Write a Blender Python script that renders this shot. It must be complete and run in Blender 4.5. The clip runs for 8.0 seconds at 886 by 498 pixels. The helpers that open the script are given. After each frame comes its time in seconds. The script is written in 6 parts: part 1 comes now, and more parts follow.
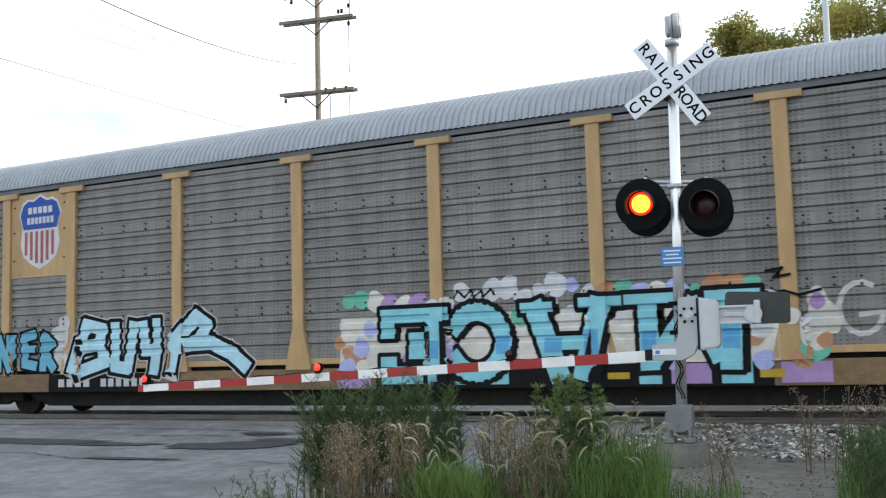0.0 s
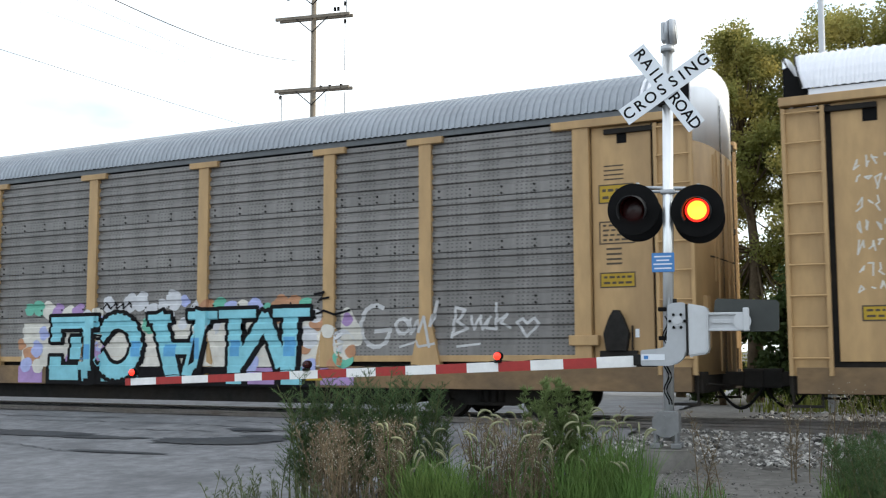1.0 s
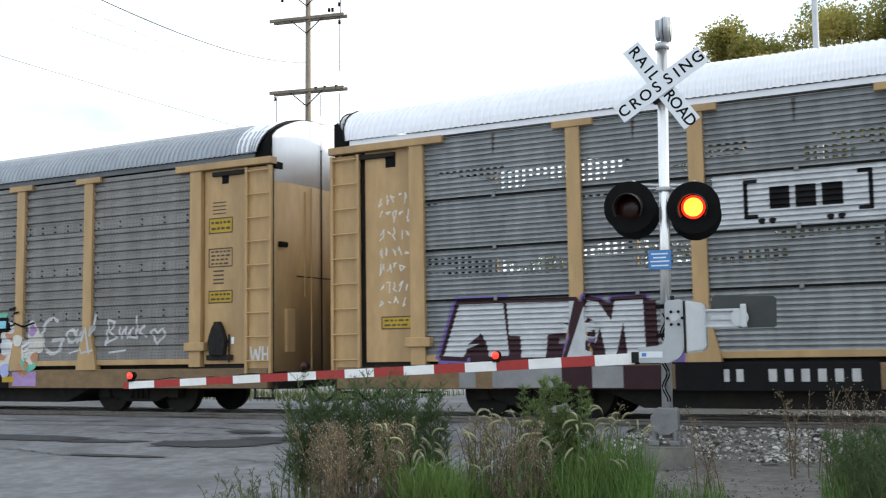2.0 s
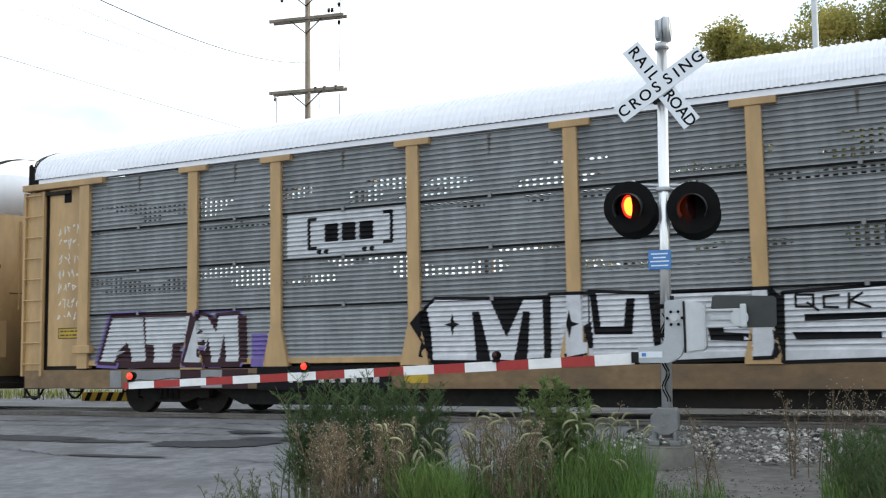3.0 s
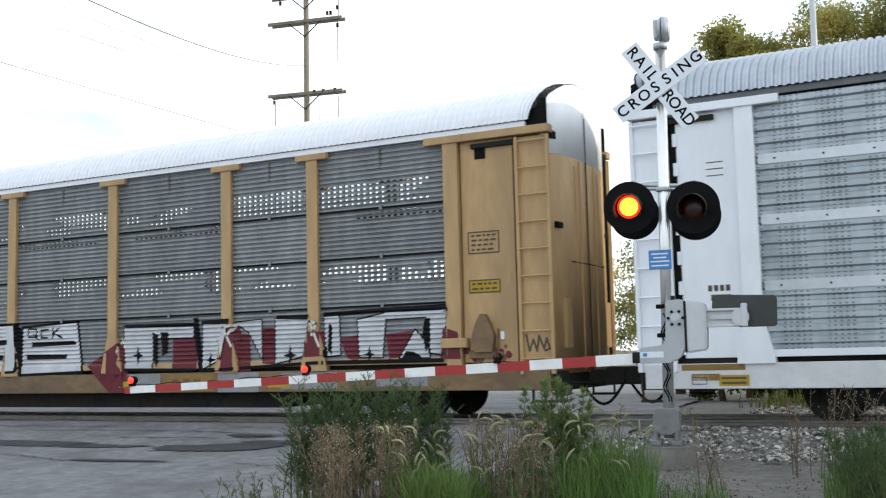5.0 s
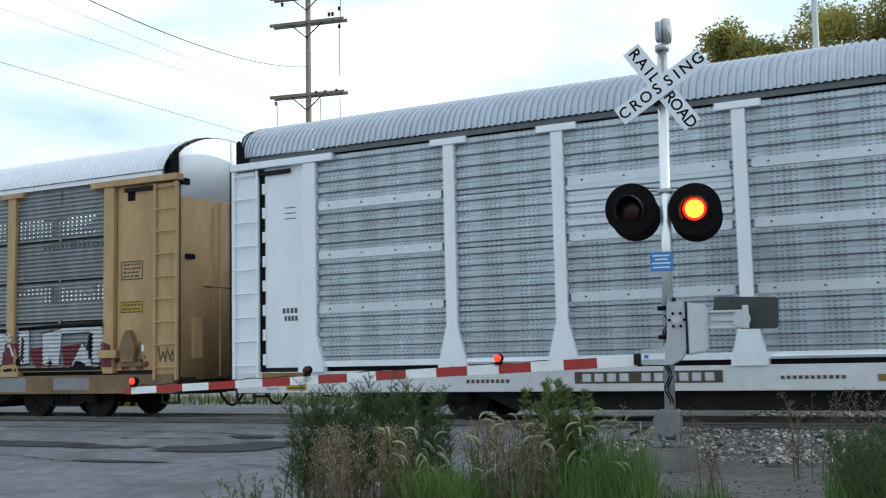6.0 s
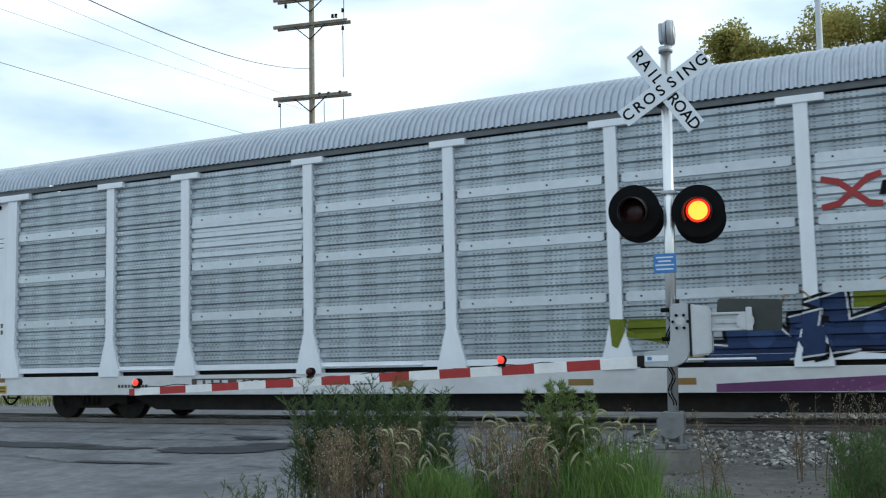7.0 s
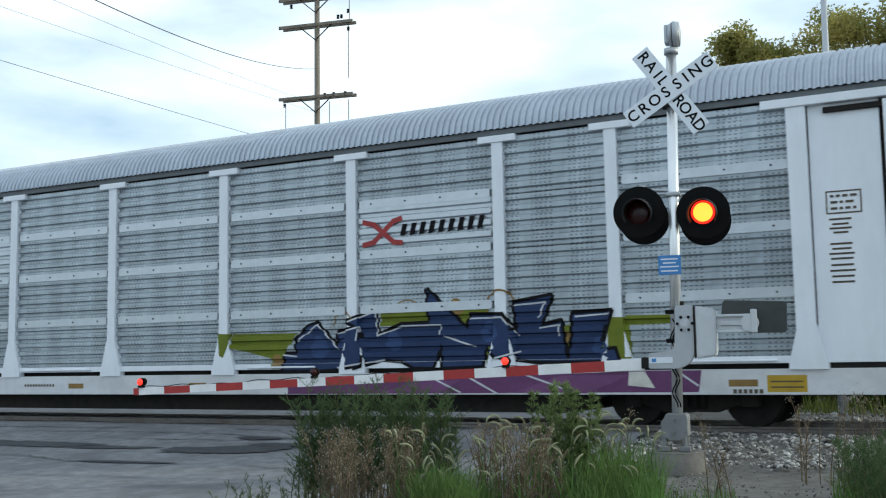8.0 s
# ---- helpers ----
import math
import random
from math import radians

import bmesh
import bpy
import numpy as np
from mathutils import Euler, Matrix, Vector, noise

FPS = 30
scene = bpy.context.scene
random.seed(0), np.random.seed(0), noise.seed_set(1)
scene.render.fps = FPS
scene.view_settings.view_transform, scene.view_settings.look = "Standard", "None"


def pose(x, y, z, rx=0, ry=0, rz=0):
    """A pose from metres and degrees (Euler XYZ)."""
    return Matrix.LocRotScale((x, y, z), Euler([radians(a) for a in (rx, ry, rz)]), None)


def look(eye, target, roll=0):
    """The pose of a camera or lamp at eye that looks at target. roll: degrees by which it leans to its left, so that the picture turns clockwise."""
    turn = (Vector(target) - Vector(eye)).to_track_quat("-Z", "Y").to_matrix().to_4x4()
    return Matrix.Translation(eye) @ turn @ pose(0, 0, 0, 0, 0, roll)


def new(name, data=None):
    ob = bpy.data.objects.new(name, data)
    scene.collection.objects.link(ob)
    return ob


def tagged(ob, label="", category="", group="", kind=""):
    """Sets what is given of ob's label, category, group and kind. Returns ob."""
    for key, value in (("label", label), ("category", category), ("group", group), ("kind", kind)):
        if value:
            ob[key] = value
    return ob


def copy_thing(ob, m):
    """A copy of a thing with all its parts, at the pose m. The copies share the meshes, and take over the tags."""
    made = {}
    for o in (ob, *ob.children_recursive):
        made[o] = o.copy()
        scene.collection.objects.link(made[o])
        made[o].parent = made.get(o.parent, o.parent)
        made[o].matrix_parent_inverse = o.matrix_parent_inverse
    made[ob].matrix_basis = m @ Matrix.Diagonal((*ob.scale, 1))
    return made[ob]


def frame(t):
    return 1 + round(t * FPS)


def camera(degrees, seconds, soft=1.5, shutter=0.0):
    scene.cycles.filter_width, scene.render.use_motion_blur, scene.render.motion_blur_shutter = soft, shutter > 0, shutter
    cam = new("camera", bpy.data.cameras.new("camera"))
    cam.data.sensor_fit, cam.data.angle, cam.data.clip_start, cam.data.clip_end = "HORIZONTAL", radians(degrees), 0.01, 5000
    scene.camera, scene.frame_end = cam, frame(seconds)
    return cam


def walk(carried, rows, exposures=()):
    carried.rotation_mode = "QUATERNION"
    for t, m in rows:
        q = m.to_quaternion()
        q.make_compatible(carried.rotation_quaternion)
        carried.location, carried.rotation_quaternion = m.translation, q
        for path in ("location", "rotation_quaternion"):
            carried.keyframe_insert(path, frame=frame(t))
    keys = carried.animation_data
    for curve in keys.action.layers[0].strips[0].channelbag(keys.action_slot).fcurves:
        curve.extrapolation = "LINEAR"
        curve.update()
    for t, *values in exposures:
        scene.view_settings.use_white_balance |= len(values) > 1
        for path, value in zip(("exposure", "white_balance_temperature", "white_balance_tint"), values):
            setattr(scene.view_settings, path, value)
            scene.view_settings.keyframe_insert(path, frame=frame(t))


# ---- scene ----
cam = camera(45.38, 8.0, soft=1.2, shutter=0.1)
EYE = (0.0, 0.0, 1.1)
TURNS = [  # seconds, yaw, pitch, roll
    (0.0, 28.043, 5.572, 1.555), (0.5, 27.762, 5.563, 0.813), (1.0, 27.567, 5.587, 0.243),
    (1.5, 27.449, 5.599, 0.502), (2.0, 27.398, 5.574, 0.910), (3.5, 27.378, 5.587, 0.987),
    (4.0, 27.420, 5.617, 1.287), (4.5, 27.428, 5.656, 1.498), (5.0, 27.397, 5.677, 1.415),
    (6.5, 27.516, 5.785, 1.246), (7.0, 27.647, 5.843, 1.238), (7.5, 27.803, 5.887, 1.060),
    (8.0, 27.895, 5.895, 0.999)]
EXPOSURES = [(0.0, 0.0, 6300, 7), (5.0, 0.0, 6300, 7), (6.3, -0.46, 5800, 1), (8.0, -0.5, 5800, 1)]
walk(cam, [(t, Matrix.Translation(EYE) @ pose(0, 0, 0, 0, 0, yaw) @ pose(0, 0, 0, 90 + pitch) @ pose(0, 0, 0, 0, 0, -roll))
           for t, yaw, pitch, roll in TURNS], EXPOSURES)

# ---- light: low evening sun beyond the train, hazy bright sky with thin clouds ----
SUN_AZ, SUN_EL = 62.0, 17.0      # degrees from the train's normal towards the right, and up
def sky():
    w = bpy.data.worlds.new("sky")
    scene.world = w
    w.use_nodes = True
    nt = w.node_tree
    nt.nodes.clear()
    out = nt.nodes.new("ShaderNodeOutputWorld")
    bg = nt.nodes.new("ShaderNodeBackground")
    tex = nt.nodes.new("ShaderNodeTexSky")
    tex.sky_type, tex.sun_disc = "NISHITA", False
    tex.sun_elevation, tex.sun_rotation = radians(SUN_EL), radians(SUN_AZ)
    tex.air_density, tex.dust_density = 1.0, 2.0
    co = nt.nodes.new("ShaderNodeTexCoord")
    mp = nt.nodes.new("ShaderNodeMapping")
    mp.inputs["Scale"].default_value = (1.6, 1.6, 5.0)
    no = nt.nodes.new("ShaderNodeTexNoise")
    no.inputs["Scale"].default_value, no.inputs["Detail"].default_value = 1.7, 7
    ramp = nt.nodes.new("ShaderNodeValToRGB")
    ramp.color_ramp.elements[0].position, ramp.color_ramp.elements[1].position = 0.36, 0.60
    ramp.color_ramp.elements[0].color = (0.3, 0.3, 0.3, 1)
    mix = nt.nodes.new("ShaderNodeMix")
    mix.data_type = "RGBA"
    mix.inputs[7].default_value = (11.0, 11.3, 11.6, 1)
    nt.links.new(co.outputs["Generated"], mp.inputs["Vector"])
    nt.links.new(mp.outputs["Vector"], no.inputs["Vector"])
    nt.links.new(no.outputs["Fac"], ramp.inputs["Fac"])
    nt.links.new(ramp.outputs["Color"], mix.inputs[0])
    boost = nt.nodes.new("ShaderNodeVectorMath")
    boost.operation = "MULTIPLY"
    boost.inputs[1].default_value = (1.45, 1.65, 1.75)
    nt.links.new(tex.outputs["Color"], boost.inputs[0])
    nt.links.new(boost.outputs[0], mix.inputs[6])
    nt.links.new(mix.outputs[2], bg.inputs["Color"])
    nt.links.new(bg.outputs["Background"], out.inputs["Surface"])
    bg.inputs["Strength"].default_value = 0.15
sky()
sun = new("sun", bpy.data.lights.new("sun", "SUN"))
sun.data.energy, sun.data.angle, sun.data.color = 3.0, radians(0.6), (1.0, 0.86, 0.66)
sun_from = Vector((math.sin(radians(SUN_AZ)) * math.cos(radians(SUN_EL)), math.cos(radians(SUN_AZ)) * math.cos(radians(SUN_EL)), math.sin(radians(SUN_EL))))
sun.matrix_world = look(sun_from * 100, (0, 0, 0))

# ---- materials ----
def mat(name, color, rough=0.6, metal=0.0, vary=0.12, grain=9.0, stain=0.0, stain_color=(0.1, 0.08, 0.06), bump=0.0, streak=1.0, emit=None, emit_power=0.0, random_tone=0.0, shine=None):
    """Base colour with fine grain, broad stains (stretched upright by streak) and fine relief."""
    m = bpy.data.materials.new(name)
    m.use_nodes = True
    nt = m.node_tree
    b = nt.nodes["Principled BSDF"]
    co = nt.nodes.new("ShaderNodeTexCoord")
    mp = nt.nodes.new("ShaderNodeMapping")
    mp.inputs["Scale"].default_value = (1, 1, 1 / streak)
    nt.links.new(co.outputs["Object"], mp.inputs["Vector"])
    n1 = nt.nodes.new("ShaderNodeTexNoise")
    n1.inputs["Scale"].default_value, n1.inputs["Detail"].default_value, n1.inputs["Roughness"].default_value = grain, 6, 0.65
    nt.links.new(mp.outputs["Vector"], n1.inputs["Vector"])
    r1 = nt.nodes.new("ShaderNodeMapRange")
    r1.inputs["From Min"].default_value, r1.inputs["From Max"].default_value = 0.3, 0.7
    r1.inputs["To Min"].default_value, r1.inputs["To Max"].default_value = 1 - vary, 1 + vary
    nt.links.new(n1.outputs["Fac"], r1.inputs["Value"])
    mul = nt.nodes.new("ShaderNodeVectorMath")
    mul.operation = "SCALE"
    mul.inputs[0].default_value = color[:3]
    nt.links.new(r1.outputs["Result"], mul.inputs["Scale"])
    col = mul.outputs["Vector"]
    if random_tone:
        oi = nt.nodes.new("ShaderNodeObjectInfo")
        r3 = nt.nodes.new("ShaderNodeMapRange")
        r3.inputs["To Min"].default_value, r3.inputs["To Max"].default_value = 1 - random_tone, 1 + random_tone
        nt.links.new(oi.outputs["Random"], r3.inputs["Value"])
        m2 = nt.nodes.new("ShaderNodeVectorMath")
        m2.operation = "SCALE"
        nt.links.new(col, m2.inputs[0])
        nt.links.new(r3.outputs["Result"], m2.inputs["Scale"])
        col = m2.outputs["Vector"]
    if stain:
        n2 = nt.nodes.new("ShaderNodeTexNoise")
        n2.inputs["Scale"].default_value, n2.inputs["Detail"].default_value = grain * 0.16, 5
        nt.links.new(mp.outputs["Vector"], n2.inputs["Vector"])
        r2 = nt.nodes.new("ShaderNodeMapRange")
        r2.inputs["From Min"].default_value, r2.inputs["From Max"].default_value, r2.inputs["To Max"].default_value = 0.45, 0.75, stain
        nt.links.new(n2.outputs["Fac"], r2.inputs["Value"])
        mx = nt.nodes.new("ShaderNodeMix")
        mx.data_type = "RGBA"
        mx.inputs[7].default_value = (*stain_color, 1)
        nt.links.new(r2.outputs["Result"], mx.inputs[0])
        nt.links.new(col, mx.inputs[6])
        col = mx.outputs[2]
    nt.links.new(col, b.inputs["Base Color"])
    b.inputs["Roughness"].default_value, b.inputs["Metallic"].default_value = rough, metal
    if bump:
        bp = nt.nodes.new("ShaderNodeBump")
        bp.inputs["Strength"].default_value, bp.inputs["Distance"].default_value = bump, 0.02
        nt.links.new(n1.outputs["Fac"], bp.inputs["Height"])
        nt.links.new(bp.outputs["Normal"], b.inputs["Normal"])
    if emit:
        b.inputs["Emission Color"].default_value, b.inputs["Emission Strength"].default_value = (*emit, 1), emit_power
    if shine is not None:
        b.inputs["Specular IOR Level"].default_value = shine
    return m

def sheet_mat(name, color, metal, rough, px, pz, see_through=0.0, dirt=0.3, tall=0.4, slot_dark=0.5, zone=(0.0, 9.0)):
    """Galvanised sheet with rows of punched slots; some slots let the sky through."""
    m = mat(name, color, rough, metal, 0.22, 4.0, dirt + 0.15, (0.085, 0.075, 0.068), 0.12, 4.0, random_tone=0.12)
    nt = m.node_tree
    b = nt.nodes["Principled BSDF"]
    out = nt.nodes["Material Output"]
    co = nt.nodes.new("ShaderNodeTexCoord")
    sep = nt.nodes.new("ShaderNodeSeparateXYZ")
    nt.links.new(co.outputs["Object"], sep.inputs[0])
    def math_node(op, a, v=None, link=None):
        n = nt.nodes.new("ShaderNodeMath")
        n.operation = op
        nt.links.new(a, n.inputs[0])
        if link is not None:
            nt.links.new(link, n.inputs[1])
        elif v is not None:
            n.inputs[1].default_value = v
        return n.outputs[0]
    fx = math_node("LESS_THAN", math_node("FRACT", math_node("DIVIDE", sep.outputs["X"], px)), 0.58 if see_through else 0.45)
    fz = math_node("LESS_THAN", math_node("FRACT", math_node("DIVIDE", sep.outputs["Z"], pz)), tall)
    # slots stand in upright columns
    patch = nt.nodes.new("ShaderNodeTexNoise")
    patch.inputs["Scale"].default_value, patch.inputs["Detail"].default_value = 0.9, 1
    geo = nt.nodes.new("ShaderNodeObjectInfo")
    add = nt.nodes.new("ShaderNodeVectorMath")
    nt.links.new(co.outputs["Object"], add.inputs[0])
    nt.links.new(geo.outputs["Random"], add.inputs[1])
    sc = nt.nodes.new("ShaderNodeVectorMath")
    sc.operation = "MULTIPLY"
    sc.inputs[1].default_value = (9.0, 1.0, 1.0)
    nt.links.new(geo.outputs["Random"], sc.inputs[0])
    nt.links.new(sc.outputs[0], add.inputs[1])
    band = nt.nodes.new("ShaderNodeVectorMath")
    band.operation = "MULTIPLY"
    band.inputs[1].default_value = (0.9, 1.0, 3.6)
    nt.links.new(add.outputs[0], band.inputs[0])
    nt.links.new(band.outputs[0], patch.inputs["Vector"])
    col = math_node("GREATER_THAN", patch.outputs["Fac"], 0.52) if see_through else math_node("GREATER_THAN", math_node("FRACT", math_node("DIVIDE", sep.outputs["X"], 0.62)), 0.35)
    hole = math_node("MULTIPLY", math_node("MULTIPLY", fx, link=fz), link=col)
    hole = math_node("MULTIPLY", hole, link=math_node("MULTIPLY", math_node("GREATER_THAN", sep.outputs["Z"], zone[0]), link=math_node("LESS_THAN", sep.outputs["Z"], zone[1])))
    dark = nt.nodes.new("ShaderNodeMix")
    dark.data_type = "RGBA"
    dark.inputs[7].default_value = (0.02, 0.02, 0.02, 1)
    old = b.inputs["Base Color"].links[0].from_socket
    nt.links.new(math_node("MULTIPLY", hole, slot_dark), dark.inputs[0])
    nt.links.new(old, dark.inputs[6])
    nt.links.new(dark.outputs[2], b.inputs["Base Color"])
    if see_through:
        tr = nt.nodes.new("ShaderNodeBsdfTransparent")
        mx = nt.nodes.new("ShaderNodeMixShader")
        nt.links.new(math_node("MULTIPLY", hole, see_through), mx.inputs[0])
        nt.links.new(b.outputs[0], mx.inputs[1])
        nt.links.new(tr.outputs[0], mx.inputs[2])
        nt.links.new(mx.outputs[0], out.inputs["Surface"])
    return m

YELLOW = mat("yellow_paint", (0.44, 0.285, 0.13), 0.55, 0, 0.13, 6, 0.6, (0.2, 0.125, 0.065), 0.08, 3.5)
YELLOW_DIRTY = mat("grimy_yellow_paint", (0.19, 0.12, 0.058), 0.7, 0, 0.25, 4, 0.9, (0.07, 0.05, 0.034), 0.1, 0.6)
HOOD_WHITE = mat("white_end_paint", (0.86, 0.87, 0.9), 0.5, 0, 0.04, 4, 0.2, (0.7, 0.7, 0.72), 0.03, 3.0)
WHITE = mat("white_paint", (0.78, 0.81, 0.86), 0.45, 0, 0.05, 4, 0.25, (0.5, 0.5, 0.5), 0.03, 3.0)
WHITE_DIRTY = mat("grimy_white_paint", (0.62, 0.63, 0.65), 0.5, 0, 0.08, 4, 0.5, (0.36, 0.34, 0.32), 0.05, 0.7)
GALV_OLD = sheet_mat("weathered_galvanised_sheet", (0.195, 0.186, 0.18), 0.35, 0.5, 0.085, 0.062)
GALV_NEW = sheet_mat("bright_galvanised_sheet", (0.37, 0.41, 0.445), 0.55, 0.38, 0.085, 0.062, dirt=0.25, slot_dark=0.55)
def louvre(name, zone):
    return sheet_mat(name, (0.225, 0.237, 0.245), 0.4, 0.48, 0.125, 0.0835, 0.97, 0.25, 0.42, zone=zone)
LOUVRES = [louvre("ribbed_sheet_closed", (8.0, 9.0)), louvre("ribbed_sheet_slotted", (0.36, 0.82)), louvre("ribbed_sheet_slotted_top", (0.66, 0.84)), louvre("ribbed_sheet_slotted_low", (0.08, 0.48))]
ROOF_GREY = mat("grey_roof_sheet", (0.3, 0.325, 0.36), 0.45, 0.5, 0.1, 2, 0.3, (0.2, 0.21, 0.23), 0.05)
ROOF_BRIGHT = mat("bright_roof_sheet", (0.42, 0.46, 0.52), 0.4, 0.55, 0.1, 2, 0.25, (0.3, 0.32, 0.35), 0.05)
ROOF_WHITE = mat("pale_roof_sheet", (0.74, 0.75, 0.8), 0.4, 0.2, 0.05, 2, 0.15, (0.55, 0.55, 0.6), 0.03)
EAVE = mat("dull_grey_eave_paint", (0.14, 0.15, 0.16), 0.6, 0.3, 0.15, 4, 0.3, (0.07, 0.07, 0.07), shine=0.3)
ZINC = mat("zinc_strip", (0.52, 0.55, 0.59), 0.35, 0.6, 0.08, 6, 0.2, (0.4, 0.4, 0.4), 0.03)
DARK_STEEL = mat("dark_grimy_steel", (0.022, 0.021, 0.02), 0.8, 0.1, 0.3, 6, 0.5, (0.045, 0.034, 0.025), 0.2, shine=0.15)
BLACK = mat("black_paint", (0.005, 0.005, 0.0055), 0.75, 0, 0.2, 8, 0.2, (0.012, 0.012, 0.012), shine=0.12)
RAIL = mat("rail_steel", (0.22, 0.2, 0.19), 0.35, 0.8, 0.2, 8, 0.6, (0.1, 0.06, 0.04))
ALU = mat("brushed_aluminium", (0.72, 0.73, 0.74), 0.3, 0.85, 0.07, 12, 0.2, (0.5, 0.5, 0.5), 0.05, 6)
SIGN_WHITE = mat("white_sign_sheet", (0.72, 0.76, 0.82), 0.4, 0, 0.03, 10, 0.1, (0.55, 0.55, 0.55))
ARM_WHITE = mat("white_reflective_stripe", (0.8, 0.8, 0.8), 0.45, 0, 0.06, 14, 0.3, (0.55, 0.53, 0.5))
ARM_RED = mat("red_reflective_stripe", (0.34, 0.022, 0.02), 0.4, 0, 0.1, 14, 0.25, (0.3, 0.03, 0.03))
GREY_BOX = mat("grey_cast_housing", (0.42, 0.44, 0.47), 0.45, 0.3, 0.06, 9, 0.25, (0.28, 0.28, 0.28), 0.1)
LIGHT_BOX = mat("light_grey_cover", (0.52, 0.54, 0.57), 0.4, 0.2, 0.06, 9, 0.2, (0.4, 0.4, 0.4), 0.05)
BASE_GREY = mat("dull_base_casting", (0.2, 0.205, 0.21), 0.6, 0.3, 0.15, 9, 0.4, (0.11, 0.105, 0.1), 0.15)
CONCRETE = mat("weathered_concrete", (0.16, 0.152, 0.14), 0.9, 0, 0.2, 14, 0.5, (0.08, 0.075, 0.07), 0.5, shine=0.15)
BLUE = mat("blue_sign", (0.05, 0.2, 0.5), 0.4, 0, 0.05, 10)
RED_LIT = mat("lit_red_lens", (0.5, 0.03, 0.01), 0.3, emit=(1.0, 0.13, 0.01), emit_power=9.0)
RED_RIM = mat("lit_red_lens_rim", (0.5, 0.02, 0.01), 0.3, emit=(1.0, 0.02, 0.01), emit_power=2.2)
RED_LAMP = mat("lit_red_lamp", (0.5, 0.02, 0.01), 0.3, emit=(1.0, 0.03, 0.015), emit_power=2.6)
HOOD_BLACK = mat("matt_black_hood", (0.03, 0.03, 0.031), 0.6, 0, 0.2, 8, shine=0.2)
COUNTER = mat("dark_grey_green_plate", (0.032, 0.037, 0.036), 0.55, 0.1, 0.15, 8, 0.35, (0.06, 0.065, 0.06), 0.1)
RED_OFF = mat("dark_red_lens", (0.03, 0.006, 0.006), 0.25, shine=0.3)
WOOD = mat("weathered_pole_wood", (0.21, 0.18, 0.145), 0.9, 0, 0.25, 6, 0.4, (0.12, 0.09, 0.07), 0.4, 8)
WIRE = mat("cable_black", (0.03, 0.03, 0.035), 0.7)
ASPHALT = mat("old_asphalt", (0.18, 0.181, 0.191), 0.85, 0, 0.3, 5, 0.85, (0.088, 0.088, 0.094), 0.6, shine=0.3)
TAR = mat("tar_patch", (0.045, 0.046, 0.052), 0.7, 0, 0.3, 10, 0.5, (0.08, 0.08, 0.08), 0.2, shine=0.25)
DIRT = mat("dusty_gravel_ground", (0.16, 0.153, 0.143), 0.95, 0, 0.3, 9, 0.5, (0.08, 0.076, 0.068), 0.6, shine=0.15)
STONE = mat("ballast_stone", (0.33, 0.31, 0.29), 0.9, 0, 0.3, 20, 0.4, (0.14, 0.13, 0.12), 0.4, random_tone=0.3)
def leafy(name, color, share, **kw):
    """Leaf material that lets part of the light through."""
    m = mat(name, color, 0.6, 0, 0.4, kw.get("grain", 0.7), kw.get("stain", 0.0), kw.get("stain_color", (0.2, 0.17, 0.03)), shine=0.15)
    nt = m.node_tree
    b = nt.nodes["Principled BSDF"]
    tr = nt.nodes.new("ShaderNodeBsdfTranslucent")
    mx = nt.nodes.new("ShaderNodeMixShader")
    mx.inputs[0].default_value = share
    nt.links.new(b.inputs["Base Color"].links[0].from_socket, tr.inputs["Color"])
    nt.links.new(b.outputs[0], mx.inputs[1])
    nt.links.new(tr.outputs[0], mx.inputs[2])
    nt.links.new(mx.outputs[0], nt.nodes["Material Output"].inputs["Surface"])
    return m
LEAF_TREE = leafy("tree_leaves", (0.25, 0.26, 0.08), 0.55, grain=4.0, stain=0.95, stain_color=(0.56, 0.45, 0.14))
LEAF_BUSH = leafy("bush_leaves", (0.05, 0.075, 0.022), 0.3)
WEED = leafy("feathery_weed_leaf", (0.075, 0.125, 0.05), 0.3, grain=1.5)
WEED_PALE = leafy("pale_feathery_leaf", (0.12, 0.15, 0.085), 0.3, grain=1.5)
WEED_STEM = mat("weed_stem", (0.10, 0.11, 0.05), 0.8, 0, 0.3, 6, shine=0.1)
LEAFY = leafy("pale_weed_leaf", (0.15, 0.2, 0.075), 0.35, grain=2)
DRY = mat("dry_seed", (0.22, 0.175, 0.12), 0.9, 0, 0.4, 3, shine=0.1)
FLOWER = mat("pale_flower", (0.4, 0.38, 0.31), 0.8, 0, 0.2, 8, shine=0.1)
DRY_STEM = mat("dry_stem", (0.13, 0.10, 0.065), 0.9, 0, 0.3, 6, shine=0.1)
GRASS = leafy("green_grass", (0.105, 0.19, 0.05), 0.35, grain=2.2, stain=0.5, stain_color=(0.16, 0.15, 0.06))
SEED = mat("pale_seed_head", (0.24, 0.245, 0.15), 0.8, 0, 0.25, 8, shine=0.1)
FARGRASS = mat("rough_far_grass", (0.13, 0.15, 0.035), 0.8, 0, 0.4, 0.8, shine=0.1)
# near black: the shade under the train and in the flangeway is in this colour
TRACKBED = mat("shade_dark_ballast_bed", (0.022, 0.021, 0.02), 0.9, 0, 0.4, 12, 0.4, (0.09, 0.08, 0.07), 0.6, shine=0.1)
TIEWOOD = mat("creosoted_tie", (0.06, 0.05, 0.042), 0.9, 0, 0.3, 8, shine=0.1)
BARK = mat("bark", (0.12, 0.09, 0.06), 0.9, 0, 0.3, 10, bump=0.5, shine=0.1)

